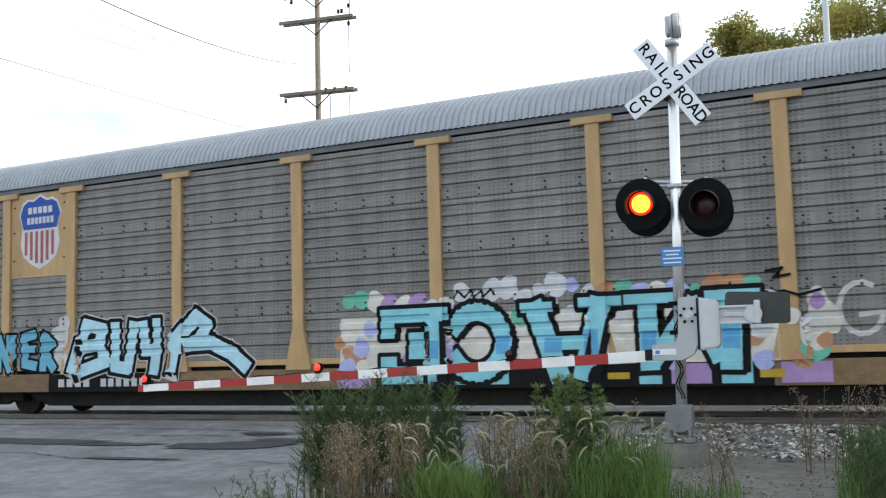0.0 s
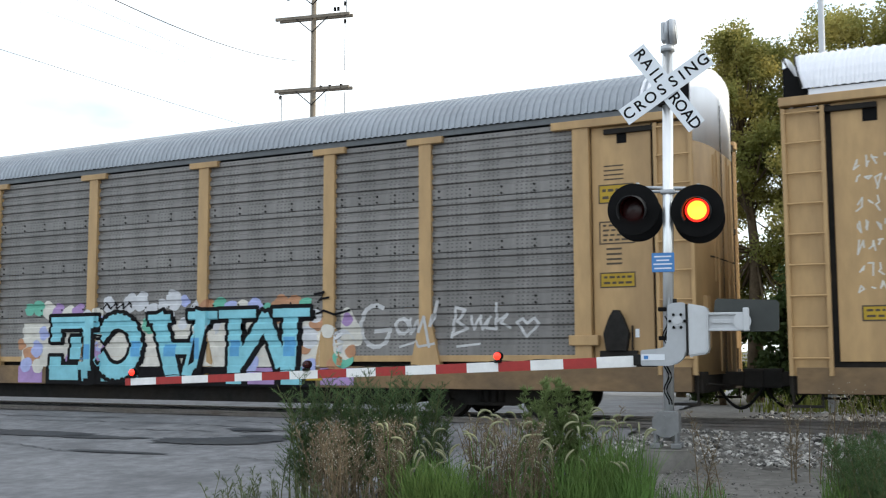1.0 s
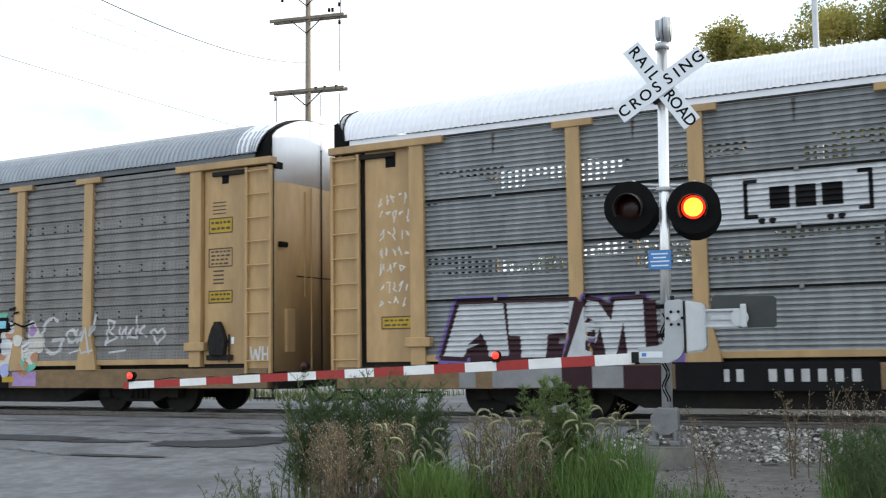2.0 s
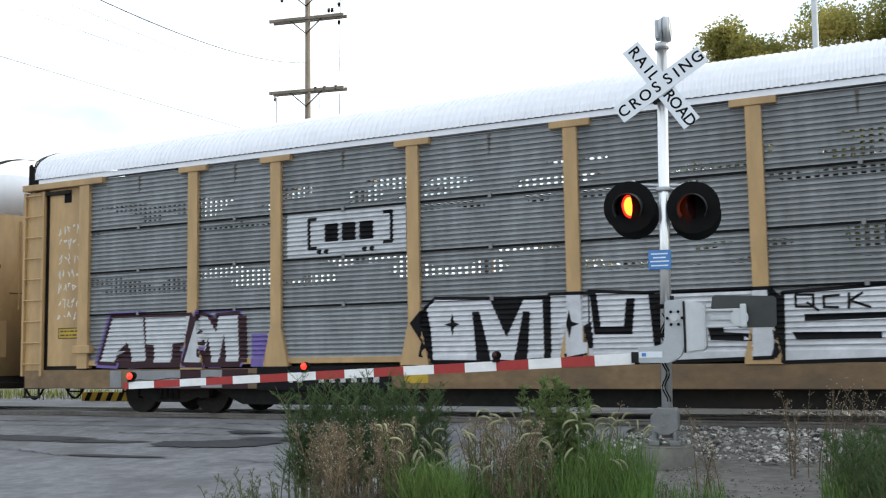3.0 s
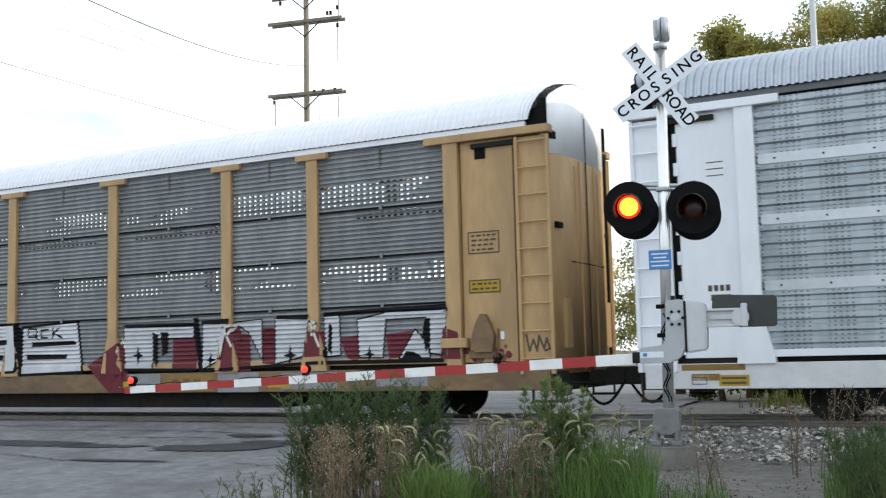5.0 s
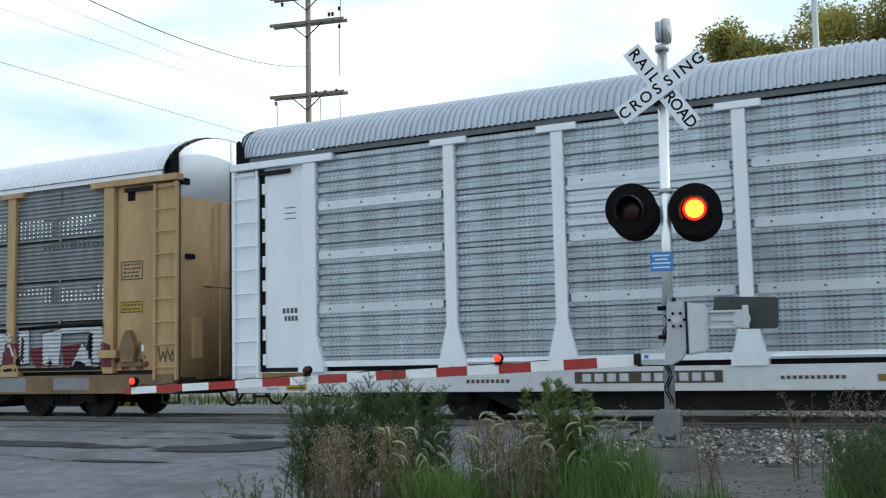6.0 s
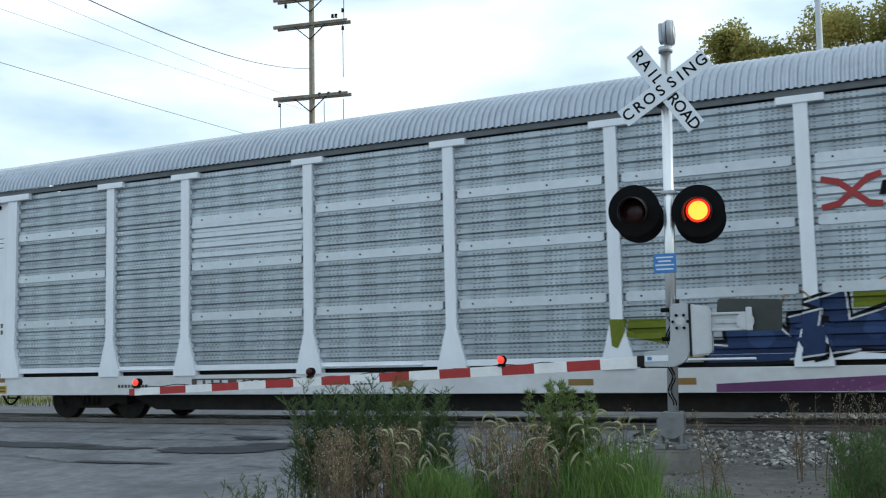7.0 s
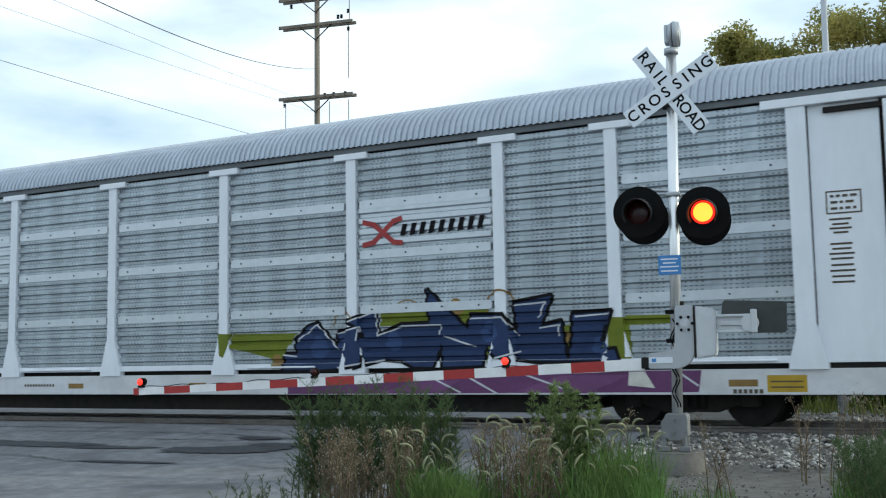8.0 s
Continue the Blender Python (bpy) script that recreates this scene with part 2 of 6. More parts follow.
# ---- mesh helpers ----
def box(bm, x0, x1, y0, y1, z0, z1, bevel=0.0):
    vs = [bm.verts.new((x, y, z)) for x in (x0, x1) for y in (y0, y1) for z in (z0, z1)]
    fs = [bm.faces.new([vs[i] for i in q]) for q in ((0, 1, 3, 2), (4, 6, 7, 5), (0, 4, 5, 1), (2, 3, 7, 6), (0, 2, 6, 4), (1, 5, 7, 3))]
    if bevel:
        bmesh.ops.bevel(bm, geom=list({e for f in fs for e in f.edges}), offset=bevel, segments=2, affect="EDGES", profile=0.6)
    return bm

def tube(bm, a, b, r0, r1=None, seg=12):
    a, b = Vector(a), Vector(b)
    r1 = r0 if r1 is None else r1
    q = (b - a).to_track_quat("Z", "Y")
    rings = []
    for p, r in ((a, r0), (b, r1)):
        rings.append([bm.verts.new(p + q @ Vector((r * math.cos(2 * math.pi * i / seg), r * math.sin(2 * math.pi * i / seg), 0))) for i in range(seg)])
    for i in range(seg):
        bm.faces.new((rings[0][i], rings[0][(i + 1) % seg], rings[1][(i + 1) % seg], rings[1][i])).smooth = seg > 8
    bm.faces.new(rings[0][::-1])
    bm.faces.new(rings[1])
    return bm

def pipe(bm, pts, r, seg=6):
    """One bent round bar through pts."""
    pts = [Vector(p) for p in pts]
    last = None
    for i, p in enumerate(pts):
        d = pts[min(i + 1, len(pts) - 1)] - pts[max(i - 1, 0)]
        q = d.to_track_quat("Z", "Y")
        ring = [bm.verts.new(p + q @ Vector((r * math.cos(2 * math.pi * k / seg), r * math.sin(2 * math.pi * k / seg), 0))) for k in range(seg)]
        if last:
            for k in range(seg):
                bm.faces.new((last[k], last[(k + 1) % seg], ring[(k + 1) % seg], ring[k])).smooth = True
        last = ring
    return bm

def slab(bm, pts, y0, y1):
    """A plate with outline pts (x, z) from y0 to y1."""
    f = [bm.verts.new((x, y0, z)) for x, z in pts]
    g = [bm.verts.new((x, y1, z)) for x, z in pts]
    n = len(pts)
    bm.faces.new(f)
    bm.faces.new(g[::-1])
    for i in range(n):
        bm.faces.new((f[i], f[(i + 1) % n], g[(i + 1) % n], g[i]))
    return bm

def mesh_of(name, bm, material):
    bmesh.ops.recalc_face_normals(bm, faces=bm.faces[:])
    me = bpy.data.meshes.new(name)
    bm.to_mesh(me)
    bm.free()
    me.materials.append(material)
    return me

def part(name, bm, material, parent=None, label="", m=None):
    me = bm if isinstance(bm, bpy.types.Mesh) else mesh_of(name, bm, material)
    ob = new(name, me)
    if parent is not None:
        ob.parent = parent
    if m is not None:
        ob.matrix_basis = m
    if label:
        ob["label"] = label
    return ob

def empty(name, m, label, category, group="", kind=""):
    e = new(name)
    e.matrix_basis = m
    e.empty_display_size = 0.2
    return tagged(e, label, category, group, kind)

def B():
    return bmesh.new()

def text_mesh(body, size, material, bold=0.0, width=None, italic=0.0, spacing=1.0):
    """Lettering in the x-z plane, facing -y, centred."""
    cu = bpy.data.curves.new("lettering", "FONT")
    cu.body, cu.size, cu.align_x, cu.align_y, cu.offset, cu.shear, cu.space_character = body, size, "CENTER", "CENTER", bold, italic, spacing
    cu.resolution_u = 3
    ob = bpy.data.objects.new("lettering", cu)
    scene.collection.objects.link(ob)
    me = bpy.data.meshes.new_from_object(ob.evaluated_get(bpy.context.evaluated_depsgraph_get()))
    bpy.data.objects.remove(ob)
    bpy.data.curves.remove(cu)
    xs = [v.co.x for v in me.vertices]
    k = width / (max(xs) - min(xs)) if width else 1.0
    for v in me.vertices:
        v.co = Vector((v.co.x * k, 0, v.co.y))
    me.materials.clear()
    me.materials.append(material)
    return me

# ---- the train: three enclosed car carriers ----
SPEED, GAIN, TRACK_Y = 7.7074, 0.00433, 17.2
POSTS = [-9.12, -7.17, -4.3, -1.43, 1.43, 4.3, 7.17, 9.12]
END_POST, HALF = 11.94, 13.7
BAYS = list(zip([-END_POST] + POSTS, POSTS + [END_POST]))

def corrugated(w, h, pitch, depth, band):
    """A ribbed sheet, w wide and h high, ribs level, front towards -y, flat band along its lower edge. Its base is at z = 0."""
    zs, z = [(0.0, 0.0), (band, 0.0)] if band else [(0.0, 0.0)], band
    n = max(1, round((h - band) / pitch))
    p = (h - band) / n
    for i in range(n):
        if pitch < 0.1:    # louvres: a long slope that faces up, then a short undercut
            zs += [(z + p * 0.68, depth), (z + p * 0.84, depth), (z + p * 0.9, 0.0), (z + p, 0.0)]
        else:
            zs += [(z + p * 0.12, depth), (z + p * 0.42, depth), (z + p * 0.55, 0.0), (z + p, 0.0)]
        z += p
    bm = B()
    rows = [[bm.verts.new((x, y, zz)) for x in (-w / 2, w / 2)] for zz, y in zs]
    for a, b in zip(rows, rows[1:]):
        bm.faces.new((a[0], a[1], b[1], b[0]))
    back = [bm.verts.new((x, depth + 0.012, zz)) for zz in (0, h) for x in (-w / 2, w / 2)]
    bm.faces.new((back[0], back[2], back[3], back[1]))
    return bm, zs

def post_shape(w):
    return [(-w, 0.9), (w, 0.9), (w, 4.64), (-w, 4.64)]

def foot_shape(w):
    return [(-0.27, 0.86), (0.27, 0.86), (0.265, 0.95), (w + 0.015, 1.54), (w, 1.57), (-w, 1.57), (-w - 0.015, 1.54), (-0.265, 0.95)]

def roof_mesh(x0, x1, pitch, rib):
    prof = [(1.53, 4.86), (1.51, 4.98), (1.44, 5.13), (1.3, 5.29), (1.08, 5.43), (0.82, 5.54), (0.5, 5.615), (0.18, 5.645)]
    prof = [(-y, z) for y, z in prof] + [(y, z) for y, z in prof[::-1]]
    n = round((x1 - x0) / pitch)
    bm = B()
    last = None
    for i in range(n + 1):
        for f, h in ((0.0, 0), (0.4, 0), (0.52, 1), (0.88, 1)):
            x = x0 + (i + f) * (x1 - x0) / n
            if x > x1 + 1e-6:
                continue
            row = []
            for y, z in prof:
                d = Vector((y * 0.6, z - 4.6)).normalized() * rib * h
                cut = max(0.0, abs(x) - 13.2) / 0.4 * 0.22 * ((z - 4.86) / 0.78 - 1)    # the roof's edge leans out to its crown
                row.append(bm.verts.new((x + (cut if x > 0 else -cut), y + d.x, z + d.y)))
            if last:
                for a in range(len(prof) - 1):
                    bm.faces.new((last[a], last[a + 1], row[a + 1], row[a])).smooth = False
            last = row
    return bm

def end_shell(z0, z1, sy, bulge=0.2, top=None):
    """Half of the curved end wall (sy = -1 or 1), bulging towards +x from x = 0."""
    bm = B()
    n = 9
    front = []
    for i in range(n + 1):
        a = i / n
        y = sy * 1.42 * (1 - a) + sy * 0.012 * a
        x = bulge * (1 - (abs(y) / 1.42) ** 4)
        zt = z1 if top is None else top(abs(y))
        front.append((bm.verts.new((x, y, z0)), bm.verts.new((x, y, zt)), bm.verts.new((x - 0.05, y, z0)), bm.verts.new((x - 0.05, y, zt))))
    for a, b in zip(front, front[1:]):
        bm.faces.new((a[0], b[0], b[1], a[1])).smooth = True
        bm.faces.new((a[2], a[3], b[3], b[2])).smooth = True
        bm.faces.new((a[1], b[1], b[3], a[3]))
        bm.faces.new((a[0], a[2], b[2], b[0]))
    for a in (front[0], front[-1]):
        bm.faces.new((a[0], a[1], a[3], a[2]))
    return bm

def wheelset_mesh():
    bm = B()
    tube(bm, (0, -0.9, 0), (0, 0.9, 0), 0.08, seg=12)
    for s in (-1, 1):
        tube(bm, (0, s * 0.72, 0), (0, s * 0.84, 0), 0.42, seg=32)
        tube(bm, (0, s * 0.69, 0), (0, s * 0.72, 0), 0.45, seg=32)
        for k in range(4):
            a = k * math.pi / 2
            tube(bm, (0.2 * math.cos(a), s * 0.85, 0.2 * math.sin(a)), (0.2 * math.cos(a), s * 0.855, 0.2 * math.sin(a)), 0.05, seg=8)
    return bm

SHARED = {}
POST_W = {"a": 0.115, "b": 0.115, "c": 0.1}
def shared(key, make, material):
    if key not in SHARED:
        SHARED[key] = mesh_of(str(key[0]), make(), material)
    return SHARED[key]

def car(style, label, body, sheet, roof, roof_end, rows, pitch, depth, band, seam_mat, far_rows):
    """Origin on the rail, at the middle of the car. The near side faces -y."""
    c = empty("railcar", pose(0, TRACK_Y, 0), label, "railcar", "cars of the freight train")
    for s in (-1, 1):
        flip = pose(0, 0, 0, 0, 0, 0 if s < 0 else 180)
        for bi, (a, b) in enumerate(BAYS):
            w = b - a - 0.2
            for ri, (z0, z1) in enumerate(rows if s < 0 else far_rows):
                me = shared(("side_panel", style, round(w, 2), round(z1 - z0, 2), ri), lambda: corrugated(w, z1 - z0 - 0.015, pitch, depth, band)[0], sheet[ri] if isinstance(sheet, list) else sheet)
                part("side_panel", me, None, c, m=flip @ pose((a + b) / 2, -1.47, z0))
        for x in POSTS:
            part("post", shared(("post", style), lambda: slab(B(), post_shape(POST_W[style]), -1.522, -1.40), body), None, c, m=flip @ pose(x, 0, 0))
            part("post_foot", shared(("post_foot", style), lambda: slab(B(), foot_shape(POST_W[style]), -1.53, -1.39), body), None, c, m=flip @ pose(x, 0, 0))
            part("post_cap", shared(("post_cap", style), lambda: box(B(), -0.34, 0.34, -1.545, -1.38, 4.64, 4.755, 0.012), body), None, c, m=flip @ pose(x, 0, 0))
        for e in (-1, 1):
            def end_post():
                return slab(B(), [(-0.15, 0.9), (0.12, 0.9), (0.12, 4.64), (-0.15, 4.64)], -1.53, -1.38)
            part("end_post", shared(("end_post", style), end_post, body), None, c, m=flip @ pose(e * END_POST, 0, 0))
            if style == "c":
                part("post_foot", shared(("post_foot", style), lambda: slab(B(), foot_shape(POST_W[style]), -1.53, -1.39), body), None, c, m=flip @ pose(e * END_POST, -0.012, 0))
            else:
                part("jack_pad", shared(("jack_pad", style), lambda: box(B(), -0.24, 0.24, -1.58, -1.42, 1.2, 1.36, 0.015), body), None, c, m=flip @ pose(e * END_POST, 0, 0))
            part("lock_bar", shared(("lock_bar",), lambda: box(B(), -0.45, 0.35, -1.5, -1.43, 4.5, 4.58, 0.01), DARK_STEEL), None, c, m=flip @ pose(e * 12.75, 0, 0))
            def corner_cap():
                return box(B(), -0.5, 1.78, -1.56, -1.36, 4.63, 4.76, 0.012) if e > 0 else box(B(), -1.78, 0.5, -1.56, -1.36, 4.63, 4.76, 0.012)
            part("corner_cap", shared(("corner_cap", style, e), corner_cap, body), None, c, m=flip @ pose(e * END_POST, 0, 0))
            part("end_panel", shared(("end_panel", style, e), lambda: box(B(), -0.44, 0.52, -1.44, -1.40, 0.95, 4.63, 0.01) if e > 0 else box(B(), -0.5, 0.44, -1.44, -1.40, 0.95, 4.63, 0.01), body), None, c, m=flip @ pose(e * 12.52, 0, 0))
            part("ladder_plate", shared(("ladder_plate", style), lambda: box(B(), -0.28, 0.28, -1.47, -1.43, 0.75, 4.6, 0.008), body), None, c, m=flip @ pose(e * 13.4, 0, 0))
            part("end_frame", shared(("end_frame", style), lambda: box(B(), -0.82, 0.8, -1.39, -1.36, 0.8, 4.62), DARK_STEEL), None, c, m=flip @ pose(e * 12.85, 0, 0))
            for lx in (-0.27, 0.27):
                part("ladder_rail", shared(("ladder_rail", style), lambda: box(B(), -0.03, 0.03, -1.53, -1.47, 0.75, 4.6, 0.008), body), None, c, m=flip @ pose(e * 13.4 + lx, 0, 0))
            for k in range(9):
                part("ladder_rung", shared(("ladder_rung", style), lambda: tube(B(), (-0.25, -1.535, 0), (0.25, -1.535, 0), 0.014, seg=8), body), None, c, m=flip @ pose(e * 13.4, 0, 1.0 + k * 0.44))
        part("eave_rail", box(B(), -13.3, 13.3, -1.50, -1.36, 4.76, 4.855), EAVE if style != "b" else ROOF_WHITE, c, m=flip)
        part("side_sill", box(B(), -13.6, 13.6, -1.5, -1.3, 0.5, 0.87, 0.01), YELLOW_DIRTY if style != "c" else WHITE_DIRTY, c, m=flip)
        part("bottom_rail", box(B(), -11.9, 11.9, -1.478, -1.40, 0.95, 1.055, 0.008), body, c, m=flip)
    part("roof", roof_mesh(-13.6, 13.6, 0.118, {"a": 0.024, "b": 0.018, "c": 0.03}[style]), roof, c)
    for e in (-1, 1):
        rim = [(-1.53, 4.86), (-1.51, 4.98), (-1.44, 5.13), (-1.3, 5.29), (-1.08, 5.43), (-0.82, 5.54), (-0.5, 5.615), (-0.18, 5.645)]
        rim += [(-y, z) for y, z in rim[::-1]]
        part("roof_rim", pipe(B(), [(e * (13.6 + 0.22 * ((z - 4.86) / 0.78 - 1)), y * 1.006, z + 0.015) for y, z in rim], 0.014), DARK_STEEL, c)
    if style == "a":
        for e in (-1, 1):
            part("roof_end_sheet", roof_mesh(12.9, 13.6, 0.35, 0.004), ROOF_WHITE, c, "white roof end sheet", pose(0, 0, 0.026, 0, 0, 0 if e > 0 else 180))
    part("deck", box(B(), -13.5, 13.5, -1.3, 1.3, 0.86, 0.98), DARK_STEEL, c)
    part("middle_deck", box(B(), -13.0, 13.0, -1.36, 1.36, 2.28, 2.36), DARK_STEEL, c)
    part("upper_deck", box(B(), -13.0, 13.0, -1.36, 1.36, 3.55, 3.62), DARK_STEEL, c)
    part("centre_sill", box(B(), -13.4, 13.4, -0.35, 0.35, 0.45, 0.86), DARK_STEEL, c)
    part("underframe", slab(B(), [(-8.9, 0.5), (-8.2, 0.2), (8.2, 0.2), (8.9, 0.5), (8.9, 0.84), (-8.9, 0.84)], -1.15, 1.15), DARK_STEEL, c)
    def roof_z(y):
        pr = [(0, 5.63), (0.18, 5.63), (0.5, 5.6), (0.82, 5.53), (1.08, 5.42), (1.3, 5.28), (1.42, 5.1)]
        return float(np.interp(y, [p[0] for p in pr], [p[1] for p in pr]))
    for e in (-1, 1):
        turn = pose(0, 0, 0, 0, 0, 0 if e > 0 else 180) @ pose(13.45, 0, 0)
        face = turn @ pose(0.13, 0, 0)
        for sy in (-1, 1):
            part("end_door", end_shell(0.75, 4.32, sy), body, c, m=face)
            part("end_hood", end_shell(4.32, 5.7, sy, top=roof_z), roof_end, c, m=face)
            part("door_slot", box(B(), 0.0, 0.115, sy * 1.2 - 0.17, sy * 1.2 + 0.17, 4.56, 4.69, 0.01), BLACK, c, m=face)
            part("door_slot", box(B(), 0.05, 0.145, sy * 1.1 - 0.15, sy * 1.1 + 0.15, 3.1, 3.2, 0.01), BLACK, c, m=face)
            part("hinge_bar", box(B(), 0.15, 0.212, sy * 0.55 - 0.025, sy * 0.55 + 0.025, 2.2, 4.2, 0.008), body, c, m=face)
            part("door_box", box(B(), 0.08, 0.185, sy * 0.98 - 0.13, sy * 0.98 + 0.13, 1.15, 1.95, 0.015), body, c, m=face)
            part("roof_gap", slab(B(), [(-0.32, 4.77), (0.08, 4.77), (0.08, 5.2), (0.0, 5.23), (-0.09, 5.08), (-0.32, 5.0)], sy * 1.435 - 0.012, sy * 1.435 + 0.012), BLACK, c, "dark gap at the roof's corner", face)
        top_edge = [1.42 * (k / 10 - 1) for k in range(21)]
        part("hood_rim", pipe(B(), [(0.2 * (1 - (abs(v) / 1.42) ** 4) - 0.02, v, roof_z(abs(v)) + 0.004) for v in top_edge], 0.016), DARK_STEEL, c, m=face)
        part("door_seam", box(B(), 0.18, 0.206, -0.02, 0.02, 0.75, 5.1), DARK_STEEL, c, m=face)
        part("end_beam", box(B(), -0.1, 0.28, -1.35, 1.35, 0.48, 0.8, 0.02), DARK_STEEL, c, m=turn)
        bm = B()
        box(bm, 0.2, 0.62, -0.11, 0.11, 0.56, 0.78, 0.02)
        box(bm, 0.6, 0.93, -0.16, 0.13, 0.53, 0.83, 0.04)
        part("coupler", bm, DARK_STEEL, c, m=turn)
        bm = B()
        pts = [(0.25 + 0.7 * k / 10, -0.3, 0.55 - 0.33 * math.sin(math.pi * k / 10)) for k in range(11)]
        pipe(bm, pts, 0.025, 8)
        part("brake_hose", bm, BLACK, c, m=turn)
        for sy in (-1, 1):
            part("end_step", box(B(), -0.2, 0.25, sy * 1.42 - 0.03, sy * 1.42 + 0.03, 0.3, 0.34, 0.005), DARK_STEEL, c, m=turn)
            for sx in (-0.18, 0.22):
                part("step_hanger", box(B(), sx - 0.015, sx + 0.015, sy * 1.42 - 0.02, sy * 1.42 + 0.02, 0.32, 0.75), DARK_STEEL, c, m=turn)
            part("grab_bar", tube(B(), (0.12, sy * 1.3, 1.2), (0.12, sy * 1.3, 4.2), 0.014, seg=8), body, c, m=turn)
            part("lock_rod", tube(B(), (0.205, sy * 0.35, 0.8), (0.205, sy * 0.35, 4.3), 0.018, seg=8), body, c, m=face)
        part("door_belt", box(B(), 0.12, 0.204, -0.8, 0.8, 2.56, 2.58), DARK_STEEL, c, m=face)
        part("uncoupling_lever", tube(B(), (0.35, -1.35, 0.62), (0.4, 0.0, 0.55), 0.016, seg=8), DARK_STEEL, c, m=turn)
        tx = e * 10.1
        truck = part("truck", truck_mesh(), DARK_STEEL, c, m=pose(tx, 0, 0))
        for wx in (-0.9, 0.9):
            w = part("wheelset", shared(("wheelset",), wheelset_mesh, DARK_STEEL), None, truck, m=pose(wx, 0, 0.42))
            WHEELS.append(w)
    return c

WHEELS = []
def truck_mesh():
    bm = B()
    for s in (-1, 1):
        y0, y1 = (-1.02, -0.9) if s < 0 else (0.9, 1.02)
        slab(bm, [(-1.05, 0.36), (-0.75, 0.34), (-0.42, 0.22), (0.42, 0.22), (0.75, 0.34), (1.05, 0.36), (1.05, 0.5), (0.8, 0.56), (0.35, 0.72), (-0.35, 0.72), (-0.8, 0.56), (-1.05, 0.5)], y0, y1)
        for k in (-0.9, 0.9):
            box(bm, k - 0.13, k + 0.13, y0 - 0.05, y1 + 0.05, 0.3, 0.55, 0.02)
        for k in (-0.2, -0.07, 0.07, 0.2):
            tube(bm, (k, (y0 + y1) / 2 - 0.07, 0.28), (k, (y0 + y1) / 2 - 0.07, 0.6), 0.055, seg=10)
    box(bm, -0.25, 0.25, -1.0, 1.0, 0.45, 0.7, 0.03)
    return bm

ROWS_A = [(1.05, 1.87), (1.87, 2.78), (2.78, 3.68), (3.68, 4.74)]
ROWS_B = [(1.05, 1.98), (1.98, 2.83), (2.83, 3.68), (3.68, 4.74)]
ROWS_C = [(1.05, 1.92), (1.92, 2.88), (2.88, 3.77), (3.77, 4.74)]
FAR_B = [(1.05, 2.35), (3.12, 3.7)]
car_a = car("a", "yellow-framed railcar with weathered grey sheet sides and cyan graffiti", YELLOW, GALV_OLD, ROOF_GREY, HOOD_WHITE, ROWS_A, 0.185, 0.036, 0.17, DARK_STEEL, ROWS_A)
car_b = car("b", "yellow-framed railcar with ribbed grey sides, white roof and white graffiti", YELLOW, LOUVRES, ROOF_WHITE, HOOD_WHITE, ROWS_B, 0.085, 0.036, 0.0, DARK_STEEL, FAR_B)
car_c = car("c", "white-framed railcar with bright galvanised sides and blue graffiti", WHITE, GALV_NEW, ROOF_BRIGHT, ROOF_BRIGHT, ROWS_C, 0.185, 0.05, 0.0, ZINC, ROWS_C)
CARS = [(car_a, -9.94), (car_b, 18.76), (car_c, 47.5)]

# ---- ground, road and track ----
def ground_z(x, y):
    """Level with the rails at the track, falling towards the road's lower end and beyond the far side."""
    if y > 21:
        return -0.06 - 0.02 * min(y - 21, 40)
    if y > 14.6:
        return -0.06
    if y > 12:
        return -0.06 - 0.075 * (14.6 - y)
    return -0.255 - 0.35 * (12 - max(y, 0)) / 12

def ground():
    xs = sorted(set([-3000, -800, -300, -120, -60, -40] + [-30 + 0.5 * i for i in range(91)] + [20, 30, 60, 120, 300, 800, 3000]))
    ys = sorted(set([-3000, -800, -200, -60, -20, -8, 0] + [2 + 0.4 * i for i in range(56)] + [26, 30, 40, 60, 100, 200, 500, 1200, 3000]))
    bm = B()
    g = [[bm.verts.new((x, y, ground_z(x, y) - 0.03 + (0.03 * noise.noise((x * 0.6, y * 0.6, 0)) if abs(x) < 25 and 0 < y < 25 else 0))) for x in xs] for y in ys]
    for j in range(len(ys) - 1):
        for i in range(len(xs) - 1):
            bm.faces.new((g[j][i], g[j][i + 1], g[j + 1][i + 1], g[j + 1][i])).smooth = True
    return tagged(part("ground", bm, DIRT), "dusty gravel ground with dry patches beside the track", "ground", kind="structure")
ground()

ROAD_L, ROAD_R = -30.0, -5.2
def road_strip(name, ya, yb, xl, xr, lift, skew=0.16):
    """A sheet of asphalt across the plan, its sides running slightly skew to the track's normal."""
    bm = B()
    ny, nx = max(2, round((yb - ya) / 0.5)), max(2, round((xr - xl) / 0.8))
    g = []
    for j in range(ny + 1):
        y = ya + (yb - ya) * j / ny
        off = -(y - 14) * skew
        g.append([bm.verts.new((xl + (xr - xl) * i / nx + off + (0.15 * noise.noise((y * 1.3, i, 3)) if i in (0, nx) else 0), y, ground_z(0, y) + lift + 0.012 * noise.noise((i * 0.5, y * 0.5, 7)))) for i in range(nx + 1)])
    for j in range(ny):
        for i in range(nx):
            bm.faces.new((g[j][i], g[j][i + 1], g[j + 1][i + 1], g[j + 1][i])).smooth = True
    return tagged(part(name, bm, ASPHALT), "worn grey asphalt road with dark tar patches at the crossing", "road", kind="structure")
road_strip("road", -30, 15.62, -30, -4.6, 0.012)
road_strip("road_middle", 16.66, 17.74, -30, -4.6, 0.03)
road_strip("road_far", 18.4, 60, -34, -4.6, 0.012)

